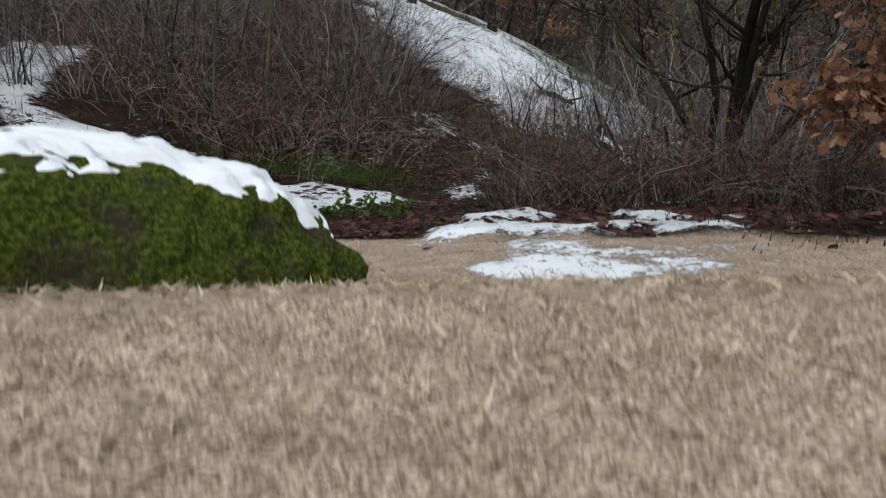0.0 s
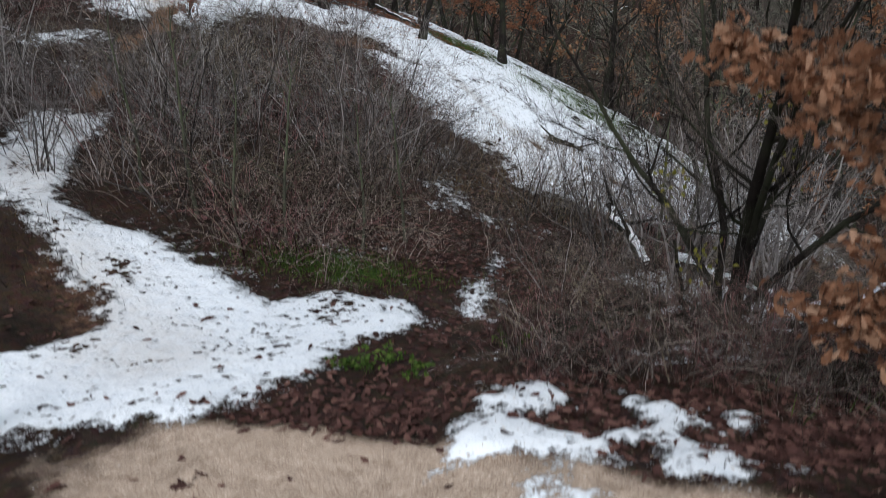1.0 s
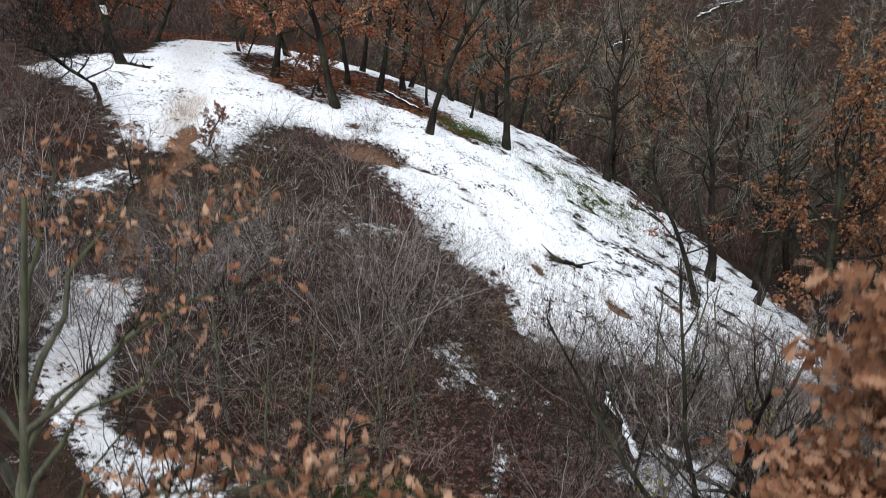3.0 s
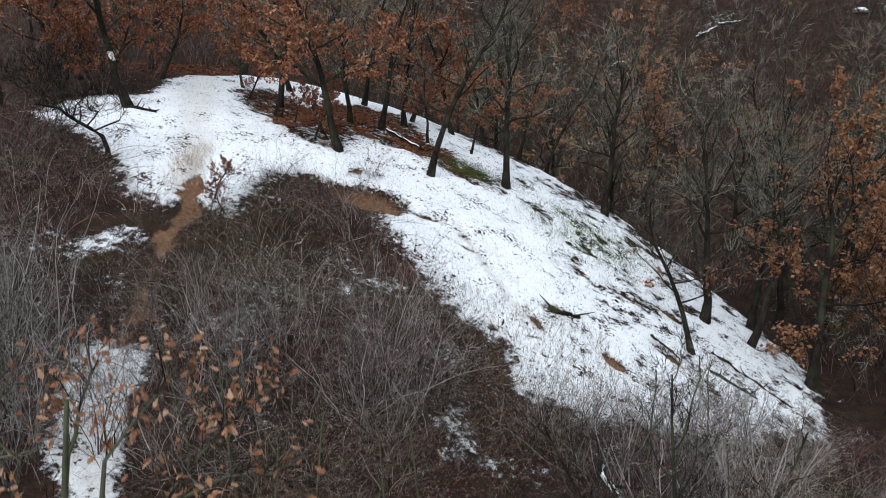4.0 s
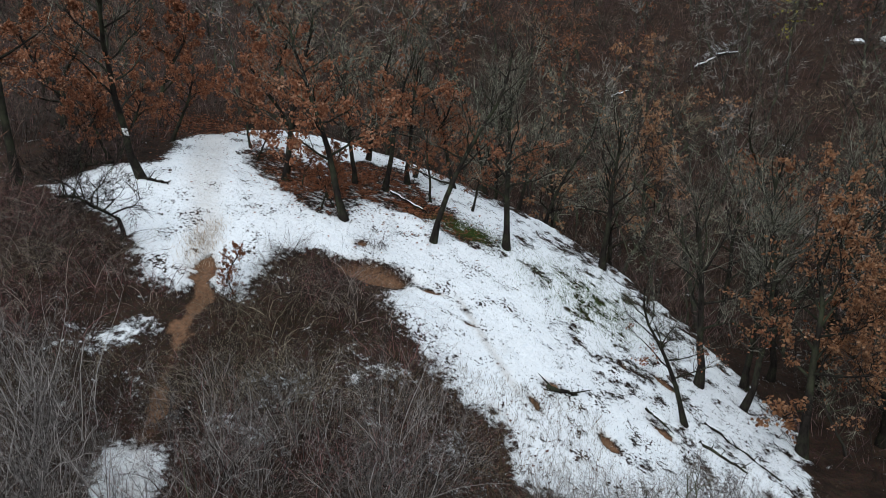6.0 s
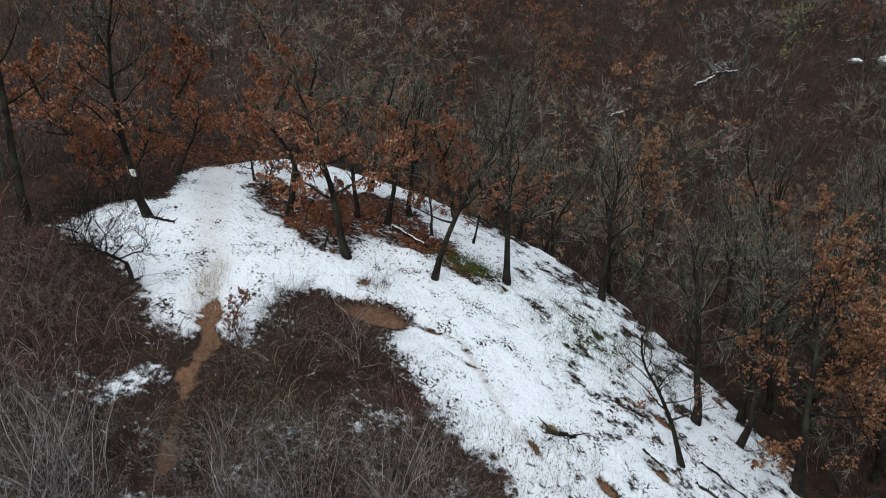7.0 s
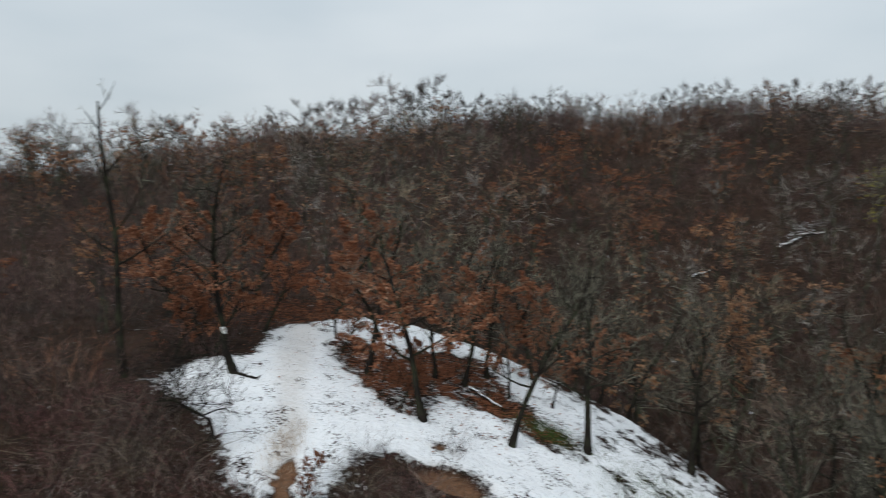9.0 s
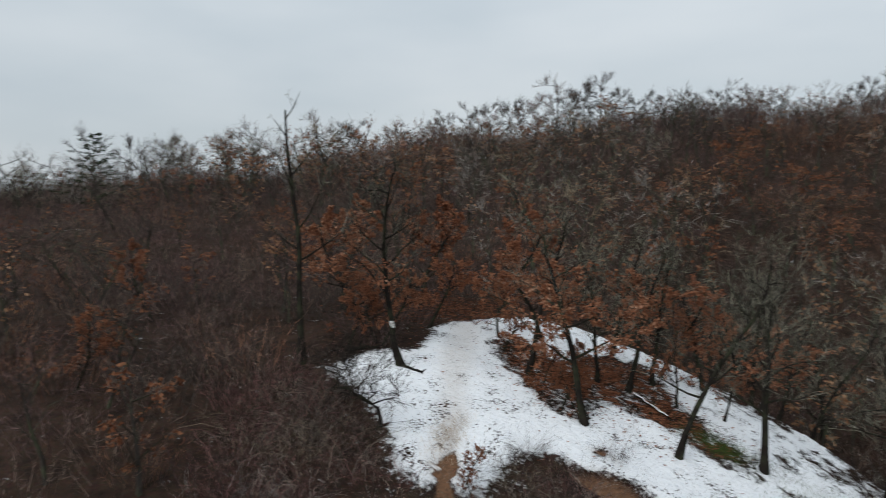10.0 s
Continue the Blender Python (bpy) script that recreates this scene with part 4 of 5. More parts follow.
for x, y, k, s in ((-3.75, 28.0, 0, 0.75), (-3.5, 28.3, 2, 0.55), (-6.9, 26.0, 0, 0.8), (-6.3, 26.4, 2, 0.7), (-7.4, 25.0, 0, 0.8), (3.1, 20.2, 2, 0.4), (-8.2, 22.9, 3, 0.6), (-8.7, 17.4, 3, 0.75), (-8.4, 19.2, 2, 0.8), (-9.5, 15.4, 3, 0.6), (-7.7, 14.6, 3, 0.7), (-9.9, 21.4, 1, 0.6), (-8.2, 21.2, 0, 0.7), (-9.6, 17.6, 1, 0.7),
                   (-7.5, 12.7, 3, 0.8), (-9.7, 14.0, 3, 1.0), (-8.7, 15.0, 3, 0.7), (-10.4, 15.2, 3, 1.1), (-11.2, 16.4, 3, 1.1), (-8.9, 12.4, 3, 0.9), (-10.0, 12.9, 3, 1.0), (-7.2, 16.0, 2, 0.9), (-6.9, 17.5, 2, 1.0),
                   (-5.2, 24.6, 2, 0.9), (-4.2, 25.0, 2, 0.8), (-5.8, 23.6, 2, 1.0), (-3.6, 24.4, 4, 0.8), (-4.8, 22.8, 2, 1.0), (2.6, 15.6, 3, 1.0), (4.2, 16.2, 3, 0.9), (5.6, 16.8, 3, 0.9), (6.8, 17.6, 3, 0.8), (3.4, 14.6, 3, 1.1)):
    tagged(put(SHRUBS[k], x, y, 90 * k, s), group="thicket shrubs")
def coppice(seed, height):
    """Several slim forking stems from one stool."""
    rg = random.Random(seed)
    wood, fine = Shape(), Shape()
    for i in range(5):
        w, f, _ = grow_tree(seed + 7 * i, height * rg.uniform(0.75, 1.05), 0.022, 0.3, 0.36, 7, 4, 4, leader=0.85, crook=0.1, twig_width=0.0042, up=0.16)
        m = pose(rg.gauss(0, 0.12), rg.gauss(0, 0.12), 0, rg.uniform(4, 24), 0, 72 * i + rg.uniform(-20, 20))
        m = pose(0, 0, 0, 0, 0, 72 * i) @ m
        for src, dst in ((w, wood), (f, fine)):
            base = len(dst.v)
            dst.v += [m @ p for p in src.v]
            dst.f += [tuple(k + base for k in t) for t in src.f]
    return wood, fine


COPPICE = [shrub_thing("shrub", coppice(300 + 50 * i, 3.3), M_TWIG_PALE, M_TWIG_PALE, "slim grey saplings that fork upward from one stool") for i in range(2)]
for i, (x, y, k) in enumerate(((3.0, 15.4, 0.9), (4.3, 15.9, 1.0), (5.4, 16.5, 0.9), (6.6, 17.2, 1.0), (7.6, 18.2, 0.85), (3.9, 14.3, 1.1), (5.2, 14.9, 1.0), (6.4, 15.8, 1.0), (8.6, 18.6, 0.8), (2.2, 16.4, 0.7), (1.6, 15.2, 0.75), (7.4, 16.6, 0.95),
                               (3.8, 11.6, 1.3), (4.8, 10.6, 1.25), (5.6, 12.6, 1.35), (6.6, 13.4, 1.3), (4.4, 12.8, 1.2), (7.4, 14.8, 1.2), (2.7, 12.4, 1.0),
                               (-7.6, 12.8, 0.8), (-9.7, 13.6, 0.95), (-8.8, 14.6, 0.7), (-10.6, 14.8, 1.0), (-11.4, 16.2, 1.0), (-9.0, 11.8, 0.9), (-10.6, 12.6, 1.0), (-12.2, 17.6, 0.9), (-11.8, 14.0, 1.0), (-8.0, 16.6, 0.7), (-7.4, 18.4, 0.6))):
    tagged(put(COPPICE[i % 2], x, y, 67 * i, k), group="saplings in the thicket")
for o in COPPICE:
    drop(o)
# the farther thicket, too dense to count, one mass for each kind of stem
M_BRUSH = [twig_material("brushwood_" + k, a, c, 0.0) for k, a, c in (("grey", (0.03, 0.023, 0.019), (0.34, 0.28, 0.245)), ("olive", (0.026, 0.021, 0.013), (0.3, 0.25, 0.18)), ("red", (0.036, 0.016, 0.016), (0.3, 0.15, 0.14)),
                                                              ("pale", (0.07, 0.062, 0.058), (0.5, 0.46, 0.43)), ("brown", (0.036, 0.024, 0.019), (0.46, 0.37, 0.31)))]
for pattern, poses, material, label in zip(SHRUBS, brushwood, M_BRUSH, ("dense grey-brown leafless brushwood on the hillside", "tangled olive-brown brambles on the hillside", "purplish-red bare brushwood on the hillside",
                                                     "pale upright whips on the hillside", "fine dark brown brushwood on the hillside")):
    V, F, base = [], [], 0
    for o in pattern.children:
        v, f = np.zeros(3 * len(o.data.vertices), np.float32), np.zeros(3 * len(o.data.polygons), np.int32)
        o.data.vertices.foreach_get("co", v)
        o.data.loops.foreach_get("vertex_index", f)
        for m in poses:
            m = np.array(m)
            V.append(v.reshape(-1, 3) @ m[:3, :3].T + m[:3, 3])
            F.append(f.reshape(-1, 3) + base)
            base += len(V[-1])
    if V:
        tagged(new("brushwood", soup("brushwood", np.concatenate(V), np.concatenate(F), material)), label, "brushwood", kind="stuff")
# low brush behind the strip of snow
for i in range(34):
    x, y = 0.3 + 6.2 * rng.random(), rng.uniform(6.2, 8.0)
    tagged(put(SHRUBS[rng.choice((1, 1, 2, 0))], x, y, rng.uniform(0, 360), rng.uniform(0.4, 0.72)), group="thicket shrubs")
for i in range(26):
    x, y = 2.2 + 3.8 * rng.random(), rng.uniform(5.3, 6.8)
    tagged(put(SHRUBS[rng.choice((1, 1, 2, 0))], x, y, rng.uniform(0, 360), rng.uniform(0.45, 0.75)), group="thicket shrubs")
for x, y, k, size in ((-14.6, 24.0, 0, 1.3), (-13.4, 23.3, 1, 1.4), (-15.6, 25.3, 0, 1.3), (-12.4, 22.4, 0, 1.1), (-14.2, 22.6, 0, 1.3), (-16.4, 26.8, 1, 1.3), (-13.2, 24.3, 0, 1.1), (-15.4, 23.2, 0, 1.3)):
    tagged(put(SHRUBS[k], x, y, 45 * x, size), group="thicket shrubs")
for i in range(26):
    y = rng.uniform(11.5, 20.5)
    x = rng.uniform(-1.8, 2.6) - 0.12 * max(0.0, y - 16)
    tagged(put(SHRUBS[rng.choice((0, 1, 2, 4))], x, y, rng.uniform(0, 360), rng.uniform(0.4, 0.65)), group="thicket shrubs")
for o in SHRUBS:
    drop(o)
# thin mossy saplings that stand out of the brush
SAPLING = tree_thing("hazel_sapling", grow_tree(52, 3.6, 0.035, 0.25, 0.34, 9, 4, 4, leader=0.9, crook=0.12, twig_width=0.004), M_BARK_MOSS, M_TWIG_OLIVE, None, "thin mossy sapling standing in the thicket", "sapling")
for x, y, k, turn in ((-3.5, 11.0, 0.9, 0), (-2.9, 11.5, 1.0, 70), (-1.6, 11.6, 0.8, 140), (-5.7, 12.6, 1.0, 200), (-0.9, 12.4, 0.9, 260), (-4.5, 12.0, 1.1, 310), (4.8, 14.2, 1.3, 40), (3.9, 13.4, 1.2, 100), (6.2, 15.4, 1.2, 220)):
    tagged(put(SAPLING, x, y, turn, k), group="saplings in the thicket")
drop(SAPLING)


# ---- the woods beyond ----
def hazy_tree(seed, height, clear, wide, tall, leaves, canes=6, twigs=7, girth=1.0):
    """A tree seen from afar: trunk, limbs that fill a rounded crown, and many fine twigs all through it."""
    rng = random.Random(seed)
    wood, fine, foliage = Shape(), Shape(), Shape()
    mid = Vector((0, 0, height * (1 - tall)))
    rad = Vector((height * wide, height * wide, height * tall))
    line, d = [Vector((0, 0, 0))], Vector((rng.gauss(0, 0.08), rng.gauss(0, 0.08), 1)).normalized()
    for _ in range(4):
        d = wander(rng, d, 0.14)
        line.append(line[-1] + d * height * 0.19)
    wood.tube(line, [0.17, 0.12, 0.09, 0.06, 0.03], 4)
    turn = rng.uniform(0, 6)
    for i in range(8):
        turn += 2.4 + rng.gauss(0, 0.3)
        f = clear + (0.78 - clear) * i / 7
        k = min(int(f * 5), 3)
        p = line[k].lerp(line[k + 1], f * 5 - k)
        lift = rng.uniform(-0.5, 0.35) + 1.0 * i / 7
        way = Vector((math.cos(turn), math.sin(turn), lift)).normalized()
        tip = mid + Vector((way.x * rad.x, way.y * rad.y, way.z * rad.z)) * rng.uniform(0.6, 0.95)
        bow = [p, p.lerp(tip, 0.5) + Vector((rng.gauss(0, 0.3), rng.gauss(0, 0.3), rng.gauss(0.2, 0.25))), tip]
        wood.tube(bow, [0.045, 0.03, 0.01], 3)
        for _ in range(canes):
            g = rng.uniform(0.15, 1.0)
            q = bow[0].lerp(bow[1], 2 * g) if g < 0.5 else bow[1].lerp(bow[2], 2 * g - 1)
            way = (wander(rng, (q - mid).normalized(), 0.5) + Vector((0, 0, 0.3))).normalized()
            e = q + way * height * rng.uniform(0.06, 0.15)
            fine.sliver(q, e, 0.02 * girth, rng)
            for _ in range(twigs):
                m = q.lerp(e, rng.uniform(0.1, 1.0))
                t = m + wander(rng, way, 0.55) * height * rng.uniform(0.04, 0.1)
                fine.sliver(m, t, 0.015 * girth, rng)
            for _ in range(leaves * 2 if leaves and rng.random() < 0.6 else 0):
                foliage.leaf(q.lerp(e, rng.uniform(0.3, 1.1)) + Vector((rng.gauss(0, 0.15), rng.gauss(0, 0.15), rng.gauss(0, 0.1))), 0.3 * rng.uniform(0.6, 1.2), rng)
    return wood, fine, foliage


def hazy_bush(seed, height, foot):
    """Brushwood seen from afar: long bowed rods with twigs."""
    rng = random.Random(seed)
    fine = Shape()
    for _ in range(26):
        a, r = rng.uniform(0, 6.3), foot * math.sqrt(rng.random())
        p = Vector((r * math.cos(a), r * math.sin(a), 0))
        q = p + Vector((math.cos(a) * 0.5, math.sin(a) * 0.5, 1)).normalized() * height * rng.uniform(0.5, 1.0) + Vector((rng.gauss(0, 0.2), rng.gauss(0, 0.2), 0))
        fine.ribbon([p, p.lerp(q, 0.5) + Vector((rng.gauss(0, 0.1), rng.gauss(0, 0.1), 0.1)), q], 0.018, rng)
        for _ in range(5):
            m = p.lerp(q, rng.uniform(0.4, 1.0))
            fine.sliver(m, m + wander(rng, (q - p).normalized(), 0.6) * height * rng.uniform(0.1, 0.25), 0.017, rng)
    return Shape(), fine, Shape()


def woods():
    rng = random.Random(77)

    def arrays(shapes):
        return [(np.array([tuple(p) for p in s.v]).reshape(-1, 3), np.array(s.f).reshape(-1, 3)) for s in shapes]

    kinds = [arrays(hazy_tree(60 + i, h, clear, wide, tall, lv)) for i, (h, clear, wide, tall, lv) in enumerate((
        (9.0, 0.26, 0.32, 0.38, 0), (9.0, 0.32, 0.3, 0.35, 0), (8.0, 0.22, 0.36, 0.4, 0), (8.5, 0.25, 0.32, 0.38, 2), (7.0, 0.2, 0.34, 0.4, 4), (8.5, 0.28, 0.34, 0.36, 0)))]
    kinds += [arrays(hazy_bush(70 + i, 2.8, 1.5)) for i in range(3)]
    V, F, P, base = [], [], [], 0

    def stand(k, x, y, s, mats):
        nonlocal base
        a = rng.uniform(0, 6.3)
        c, q = math.cos(a) * s, math.sin(a) * s
        R = np.array([[c, -q, 0], [q, c, 0], [0, 0, s * rng.uniform(0.85, 1.1)]])
        o = np.array([x, y, float(land(x, y)) - 0.2])
        for m, (v, f) in zip(mats, kinds[k]):
            if len(f):
                V.append(v @ R.T + o)
                F.append(f + base)
                P.append(np.full(len(f), m))
                base += len(v)

    for gy in np.arange(14.0, 152.0, 3.65):
        for gx in np.arange(-125, 100, 3.65):
            x, y = gx + rng.uniform(-1.6, 1.6), gy + rng.uniform(-1.6, 1.6)
            r = math.hypot(0.9 * x, y)
            az = math.atan2(x, y)
            crown = float(crown_line(x))
            if not -0.98 < az < 0.64 or r > 134:
                continue
            if y < crown + 2.5 and -17.5 < x < 15.5 and not (x < -8 and y > 41 and abs(x + 13) > 1.6) or y < 22 and -18 < x < 18 or abs(x + 18.6) < 2 and abs(y - 28) < 3:
                continue
            n, n2 = (float(value_noise(np.array([x]), np.array([y]), size, sd, 2)[0]) for size, sd in ((14.0, 21), (9.0, 51)))
            low = x < -15 and y < 62
            # olive-grey crowns in the valley behind the spur, plum and umber brush on the rise, russet groups between
            if low:
                tone = rng.choice((4, 4, 1, 5, 1))
            elif r < 76 and x > -14:
                tone = rng.choice((2, 2, 2, 3, 7)) if n > 0.42 else rng.choice((2, 5, 1, 3))
            else:
                tone = 6 if n2 > 0.66 else 5 if n < 0.38 else rng.choice((1, 1, 4, 3, 7)) if n2 > 0.45 else rng.choice((1, 3, 2, 3))
            if rng.random() < (0.4 if low else 0.88):
                k = rng.choice((3, 4)) if rng.random() < (0.7 if n2 > 0.58 else 0.12) else rng.choice((0, 1, 2, 5))
                s = rng.choice((0.55, 0.7, 0.8, 0.9, 1.05, 1.2)) * (0.75 if low else 1.0) * (0.7 if r > 108 else 1.0)
                stand(k, x, y, s, (0, tone, rng.choice((8, 8, 9))))
            for _ in range(3 if low and r < 60 or r > 112 else 2):
                stand(rng.choice((6, 7, 8)), x + rng.uniform(-2, 2), y + rng.uniform(-1, 2), rng.uniform(0.6, 1.15) * (1.5 if r > 110 else 1.0), rng.choice(((4, 4, 8), (1, 1, 8), (5, 5, 8), (6, 6, 8) if n2 > 0.55 else (4, 4, 8))))
    me = soup("woodland", np.concatenate(V), np.concatenate(F))
    for m in (M_BARK_FAR, *M_WOODS, M_LEAF_DARK, M_LEAF_TAN):
        me.materials.append(m)
    me.polygons.foreach_set("material_index", np.concatenate(P).astype(np.int32))
    tagged(new("woodland", me), "leafless brown winter woodland covering the far hillside", "woodland", kind="stuff")


woods()

# ---- the trees that stand up along the skyline ----
SKYLINE = [tree_thing("tree", hazy_tree(180 + i, 10.0, clear, wide, tall, lv, 14, 13, 1.15), M_BARK_FAR, M_WOODS[tone], M_LEAF_DARK, lab)
           for i, (clear, wide, tall, lv, tone, lab) in enumerate((
               (0.16, 0.34, 0.44, 0, 4, "bare round-crowned tree on the far ridge"), (0.3, 0.27, 0.38, 0, 4, "tall bare tree on the far ridge"),
               (0.14, 0.4, 0.46, 0, 0, "broad bare tree on the far ridge"), (0.32, 0.28, 0.34, 3, 4, "tree on the far ridge with brown leaves still in its crown")))]
# across the plan, how high the tree tops stand
TOPS = ((-110, 7.5), (-92, 6.2), (-87, 11.4), (-82, 7.3), (-76, 11.5), (-70, 8.2), (-64, 11.0), (-57, 8.6), (-50, 6.8), (-44, 6.0), (-38, 8.8), (-33, 10.2), (-28, 12.6), (-20, 11.0), (-15, 11.8), (-12.6, 5.4),
        (-10.6, 7.6), (-3.5, 5.4), (4, 6.4), (12, 5.8), (20, 7.0), (27, 6.7), (34, 5.8), (45, 7.2), (53, 7.2), (70, 5.6))
x = -108.0
while x < 70:
    y = math.sqrt(max(rng.uniform(115, 125) ** 2 - (0.9 * x) ** 2, 3600))
    k = rng.choice((1, 1, 0, 3, 2) if -36 < x < -8 else (0, 0, 2, 2, 1))
    high = float(np.interp(x, *zip(*TOPS))) * rng.choice((0.82, 0.95, 1.0, 1.06))
    tagged(copy_thing(SKYLINE[k], pose(x, y, float(land(x, y)) - 0.2, 0, 0, rng.uniform(0, 360)) @ Matrix.Scale(high / 10.0, 4)), group="trees of the skyline")
    x += rng.uniform(1.7, 3.0)
for o in SKYLINE:
    drop(o)


# ---- the mossy rock at the start ----
def moss_material():
    m, n, l, b = mat("moss", 0.95)
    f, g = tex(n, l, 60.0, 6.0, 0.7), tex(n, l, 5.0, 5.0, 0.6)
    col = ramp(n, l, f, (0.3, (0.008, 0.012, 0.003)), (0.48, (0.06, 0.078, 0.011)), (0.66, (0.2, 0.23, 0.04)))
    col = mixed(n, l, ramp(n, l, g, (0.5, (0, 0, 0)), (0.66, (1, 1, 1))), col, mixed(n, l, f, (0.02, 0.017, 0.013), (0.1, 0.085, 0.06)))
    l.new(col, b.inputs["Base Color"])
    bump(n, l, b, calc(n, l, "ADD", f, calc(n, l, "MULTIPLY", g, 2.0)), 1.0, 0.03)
    return m


def lump(sx, sy, sz, power, rough, seed, nu=110, nv=56):
    """A rounded block with an uneven skin, about its own centre."""
    rows = []
    for j in range(nv + 1):
        v = -math.pi / 2 + math.pi * j / nv
        for i in range(nu):
            u = 2 * math.pi * i / nu

            def pw(c):
                return math.copysign(abs(c) ** power, c)

            p = Vector((pw(math.cos(v)) * pw(math.cos(u)) * sx, pw(math.cos(v)) * pw(math.sin(u)) * sy, pw(math.sin(v)) * sz))
            k = noise.fractal(p * 3.0 + Vector((seed, 0, 0)), 0.8, 2.0, 4)
            rows.append(p * (1 + rough * k))
    tris = []
    for j in range(nv):
        for i in range(nu):
            a, b = j * nu + i, j * nu + (i + 1) % nu
            tris += [(a, b, b + nu), (a, b + nu, a + nu)]
    return rows, tris


M_MOSS = moss_material()
rock = tagged(new("boulder"), "boulder clad in dark green moss under a cap of wet snow", "rock")
pts, tris = lump(1.2, 0.52, 0.6, 0.62, 0.09, 3, 200, 90)
pts = [p + Vector((-0.38 * p.z * max(0.0, p.x / 1.2) ** 2, 0, 0)) + p.normalized() * 0.012 * noise.fractal(p * 14.0, 0.9, 2.0, 3) for p in pts]
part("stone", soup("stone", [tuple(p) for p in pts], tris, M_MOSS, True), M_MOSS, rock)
# the snow lies on the back half of its top
deep = [min(p.y + 0.24 + 0.16 * noise.fractal(p * 4.0, 0.8, 2.0, 4) + 0.12 * noise.fractal(p * 13.0, 0.9, 2.0, 4), 1.04 - p.x + 0.12 * noise.fractal(p * 9.0, 0.9, 2.0, 3), (p.z - 0.34) * 2) for p in pts]
cover = [t for t in tris if max(deep[i] for i in t) > -0.12]
used = sorted({i for t in cover for i in t})
order = {i: k for k, i in enumerate(used)}
cap = soup("snow_cap", [tuple(pts[i] + Vector((0, 0.01, -0.03 + 0.06 * min(1.0, max(0.0, (deep[i] + 0.08) * 5)) + 0.012 * noise.fractal(pts[i] * 9.0, 0.9, 2.0, 3)))) for i in used], [[order[i] for i in t] for t in cover], M_SNOW, True)
part("snow_cap", cap, M_SNOW, rock, "thawing white snow")
rock.matrix_basis = pose(-1.33, 1.84, 0.635, 0, 9, 35)


# ---- loose things on the ground ----
def strewn(name, label, category, count, place, size, material, rng, kind="leaf"):
    """Many small flat things lying about, as one object."""
    s = Shape()
    while count > 0:
        x, y = place(rng)
        if kind == "leaf" and y < 6 and y + 0.42 * x + 0.035 * x * x < 4.8 and rng.random() < 0.975:
            continue
        if kind.endswith("leaf") and rng.random() < 0.93 and GSNOW[np.searchsorted(GY, y), np.searchsorted(GX, x)] > 0.45:
            continue
        z = at(x, y, 0.0)
        if kind == "leaf":
            s.leaf(Vector((x, y, z + 0.01 + 0.02 * rng.random())), size * rng.uniform(0.6, 1.3), rng, True)
            for i in range(len(s.v) - 21, len(s.v)):
                s.v[i].z = z + 0.008 + 0.35 * abs(s.v[i].z - z)
        elif kind == "far leaf":
            s.leaf(Vector((x, y, z + 0.02)), size * rng.uniform(0.6, 1.3), rng)
            for i in range(len(s.v) - 4, len(s.v)):
                s.v[i].z = z + 0.01 + 0.3 * abs(s.v[i].z - z)
        elif kind == "straw":
            a = rng.uniform(0, 6.3)
            s.sliver(Vector((x, y, z + 0.006)), Vector((x + size * math.cos(a), y + size * math.sin(a), z + rng.uniform(0.0, 0.03))), 0.004, rng)
        else:
            s.sliver(Vector((x, y, z - 0.02)), Vector((x + rng.gauss(0, size * 0.35), y + rng.gauss(0, size * 0.35), z + size * rng.uniform(0.4, 1.1))), 0.006, rng)
        count -= 1
    tagged(new(name, s.mesh(name, material)), label, category, kind="stuff")


lr = random.Random(3)
M_LITTER = leaf_material("fallen_leaves", ((0.0, (0.024, 0.012, 0.01)), (0.5, (0.09, 0.043, 0.036)), (0.85, (0.19, 0.1, 0.08)), (1.0, (0.34, 0.22, 0.165))))
M_DRY = twig_material("withered_grass", (0.02, 0.016, 0.01), (0.22, 0.15, 0.08))
M_STRAW = twig_material("straw", (0.42, 0.32, 0.23), (0.75, 0.64, 0.5))
strewn("fallen_leaves", "brown fallen oak leaves along the edge of the path", "leaves", 3800, lambda r: (r.uniform(-4.5, 6.5), 4.2 + abs(r.gauss(0.9, 0.9))), 0.13, M_LITTER, lr)
strewn("fallen_leaves", "brown fallen leaves scattered under the bushes", "leaves", 2200, lambda r: (r.gauss(-0.5, 3.2), r.uniform(7.5, 13.0)), 0.14, M_LITTER, lr)
strewn("fallen_leaves", "brown leaf litter between thicket and snowy slope", "leaves", 5200, lambda r: (r.uniform(-3.5, 4.5), r.uniform(10.5, 21.5)), 0.16, M_LITTER, lr, "far leaf")
strewn("fallen_leaves", "rust-brown fallen leaves under the ridge oaks", "leaves", 7000, lambda r: (r.gauss(-5.0, 2.9), r.gauss(34.2, 2.5)), 0.2, M_LEAF, lr, "far leaf")
strewn("fallen_leaves", "dark rust-brown leaves on the floor of the wood", "leaves", 3000, lambda r: (r.gauss(-14.5, 3.5), r.gauss(41.0, 2.5)), 0.24, M_LEAF_DARK, lr, "far leaf")
strewn("fallen_leaves", "brown fallen leaves at the edge of the sand", "leaves", 1100, lambda r: (r.uniform(1.9, 5.5), r.uniform(2.9, 5.0)), 0.11, M_LITTER, lr)
strewn("dry_grass", "withered olive grass at the edge of the sand", "grass", 900, lambda r: (r.uniform(1.6, 5.0), r.uniform(3.4, 5.6)), 0.06, M_DRY, lr, "blade")
strewn("straw", "dry straw and grass litter trodden into the sand", "straw", 6000, lambda r: (r.gauss(0, 1.6), 0.4 + abs(r.gauss(0, 2.0))), 0.035, M_STRAW, lr, "straw")
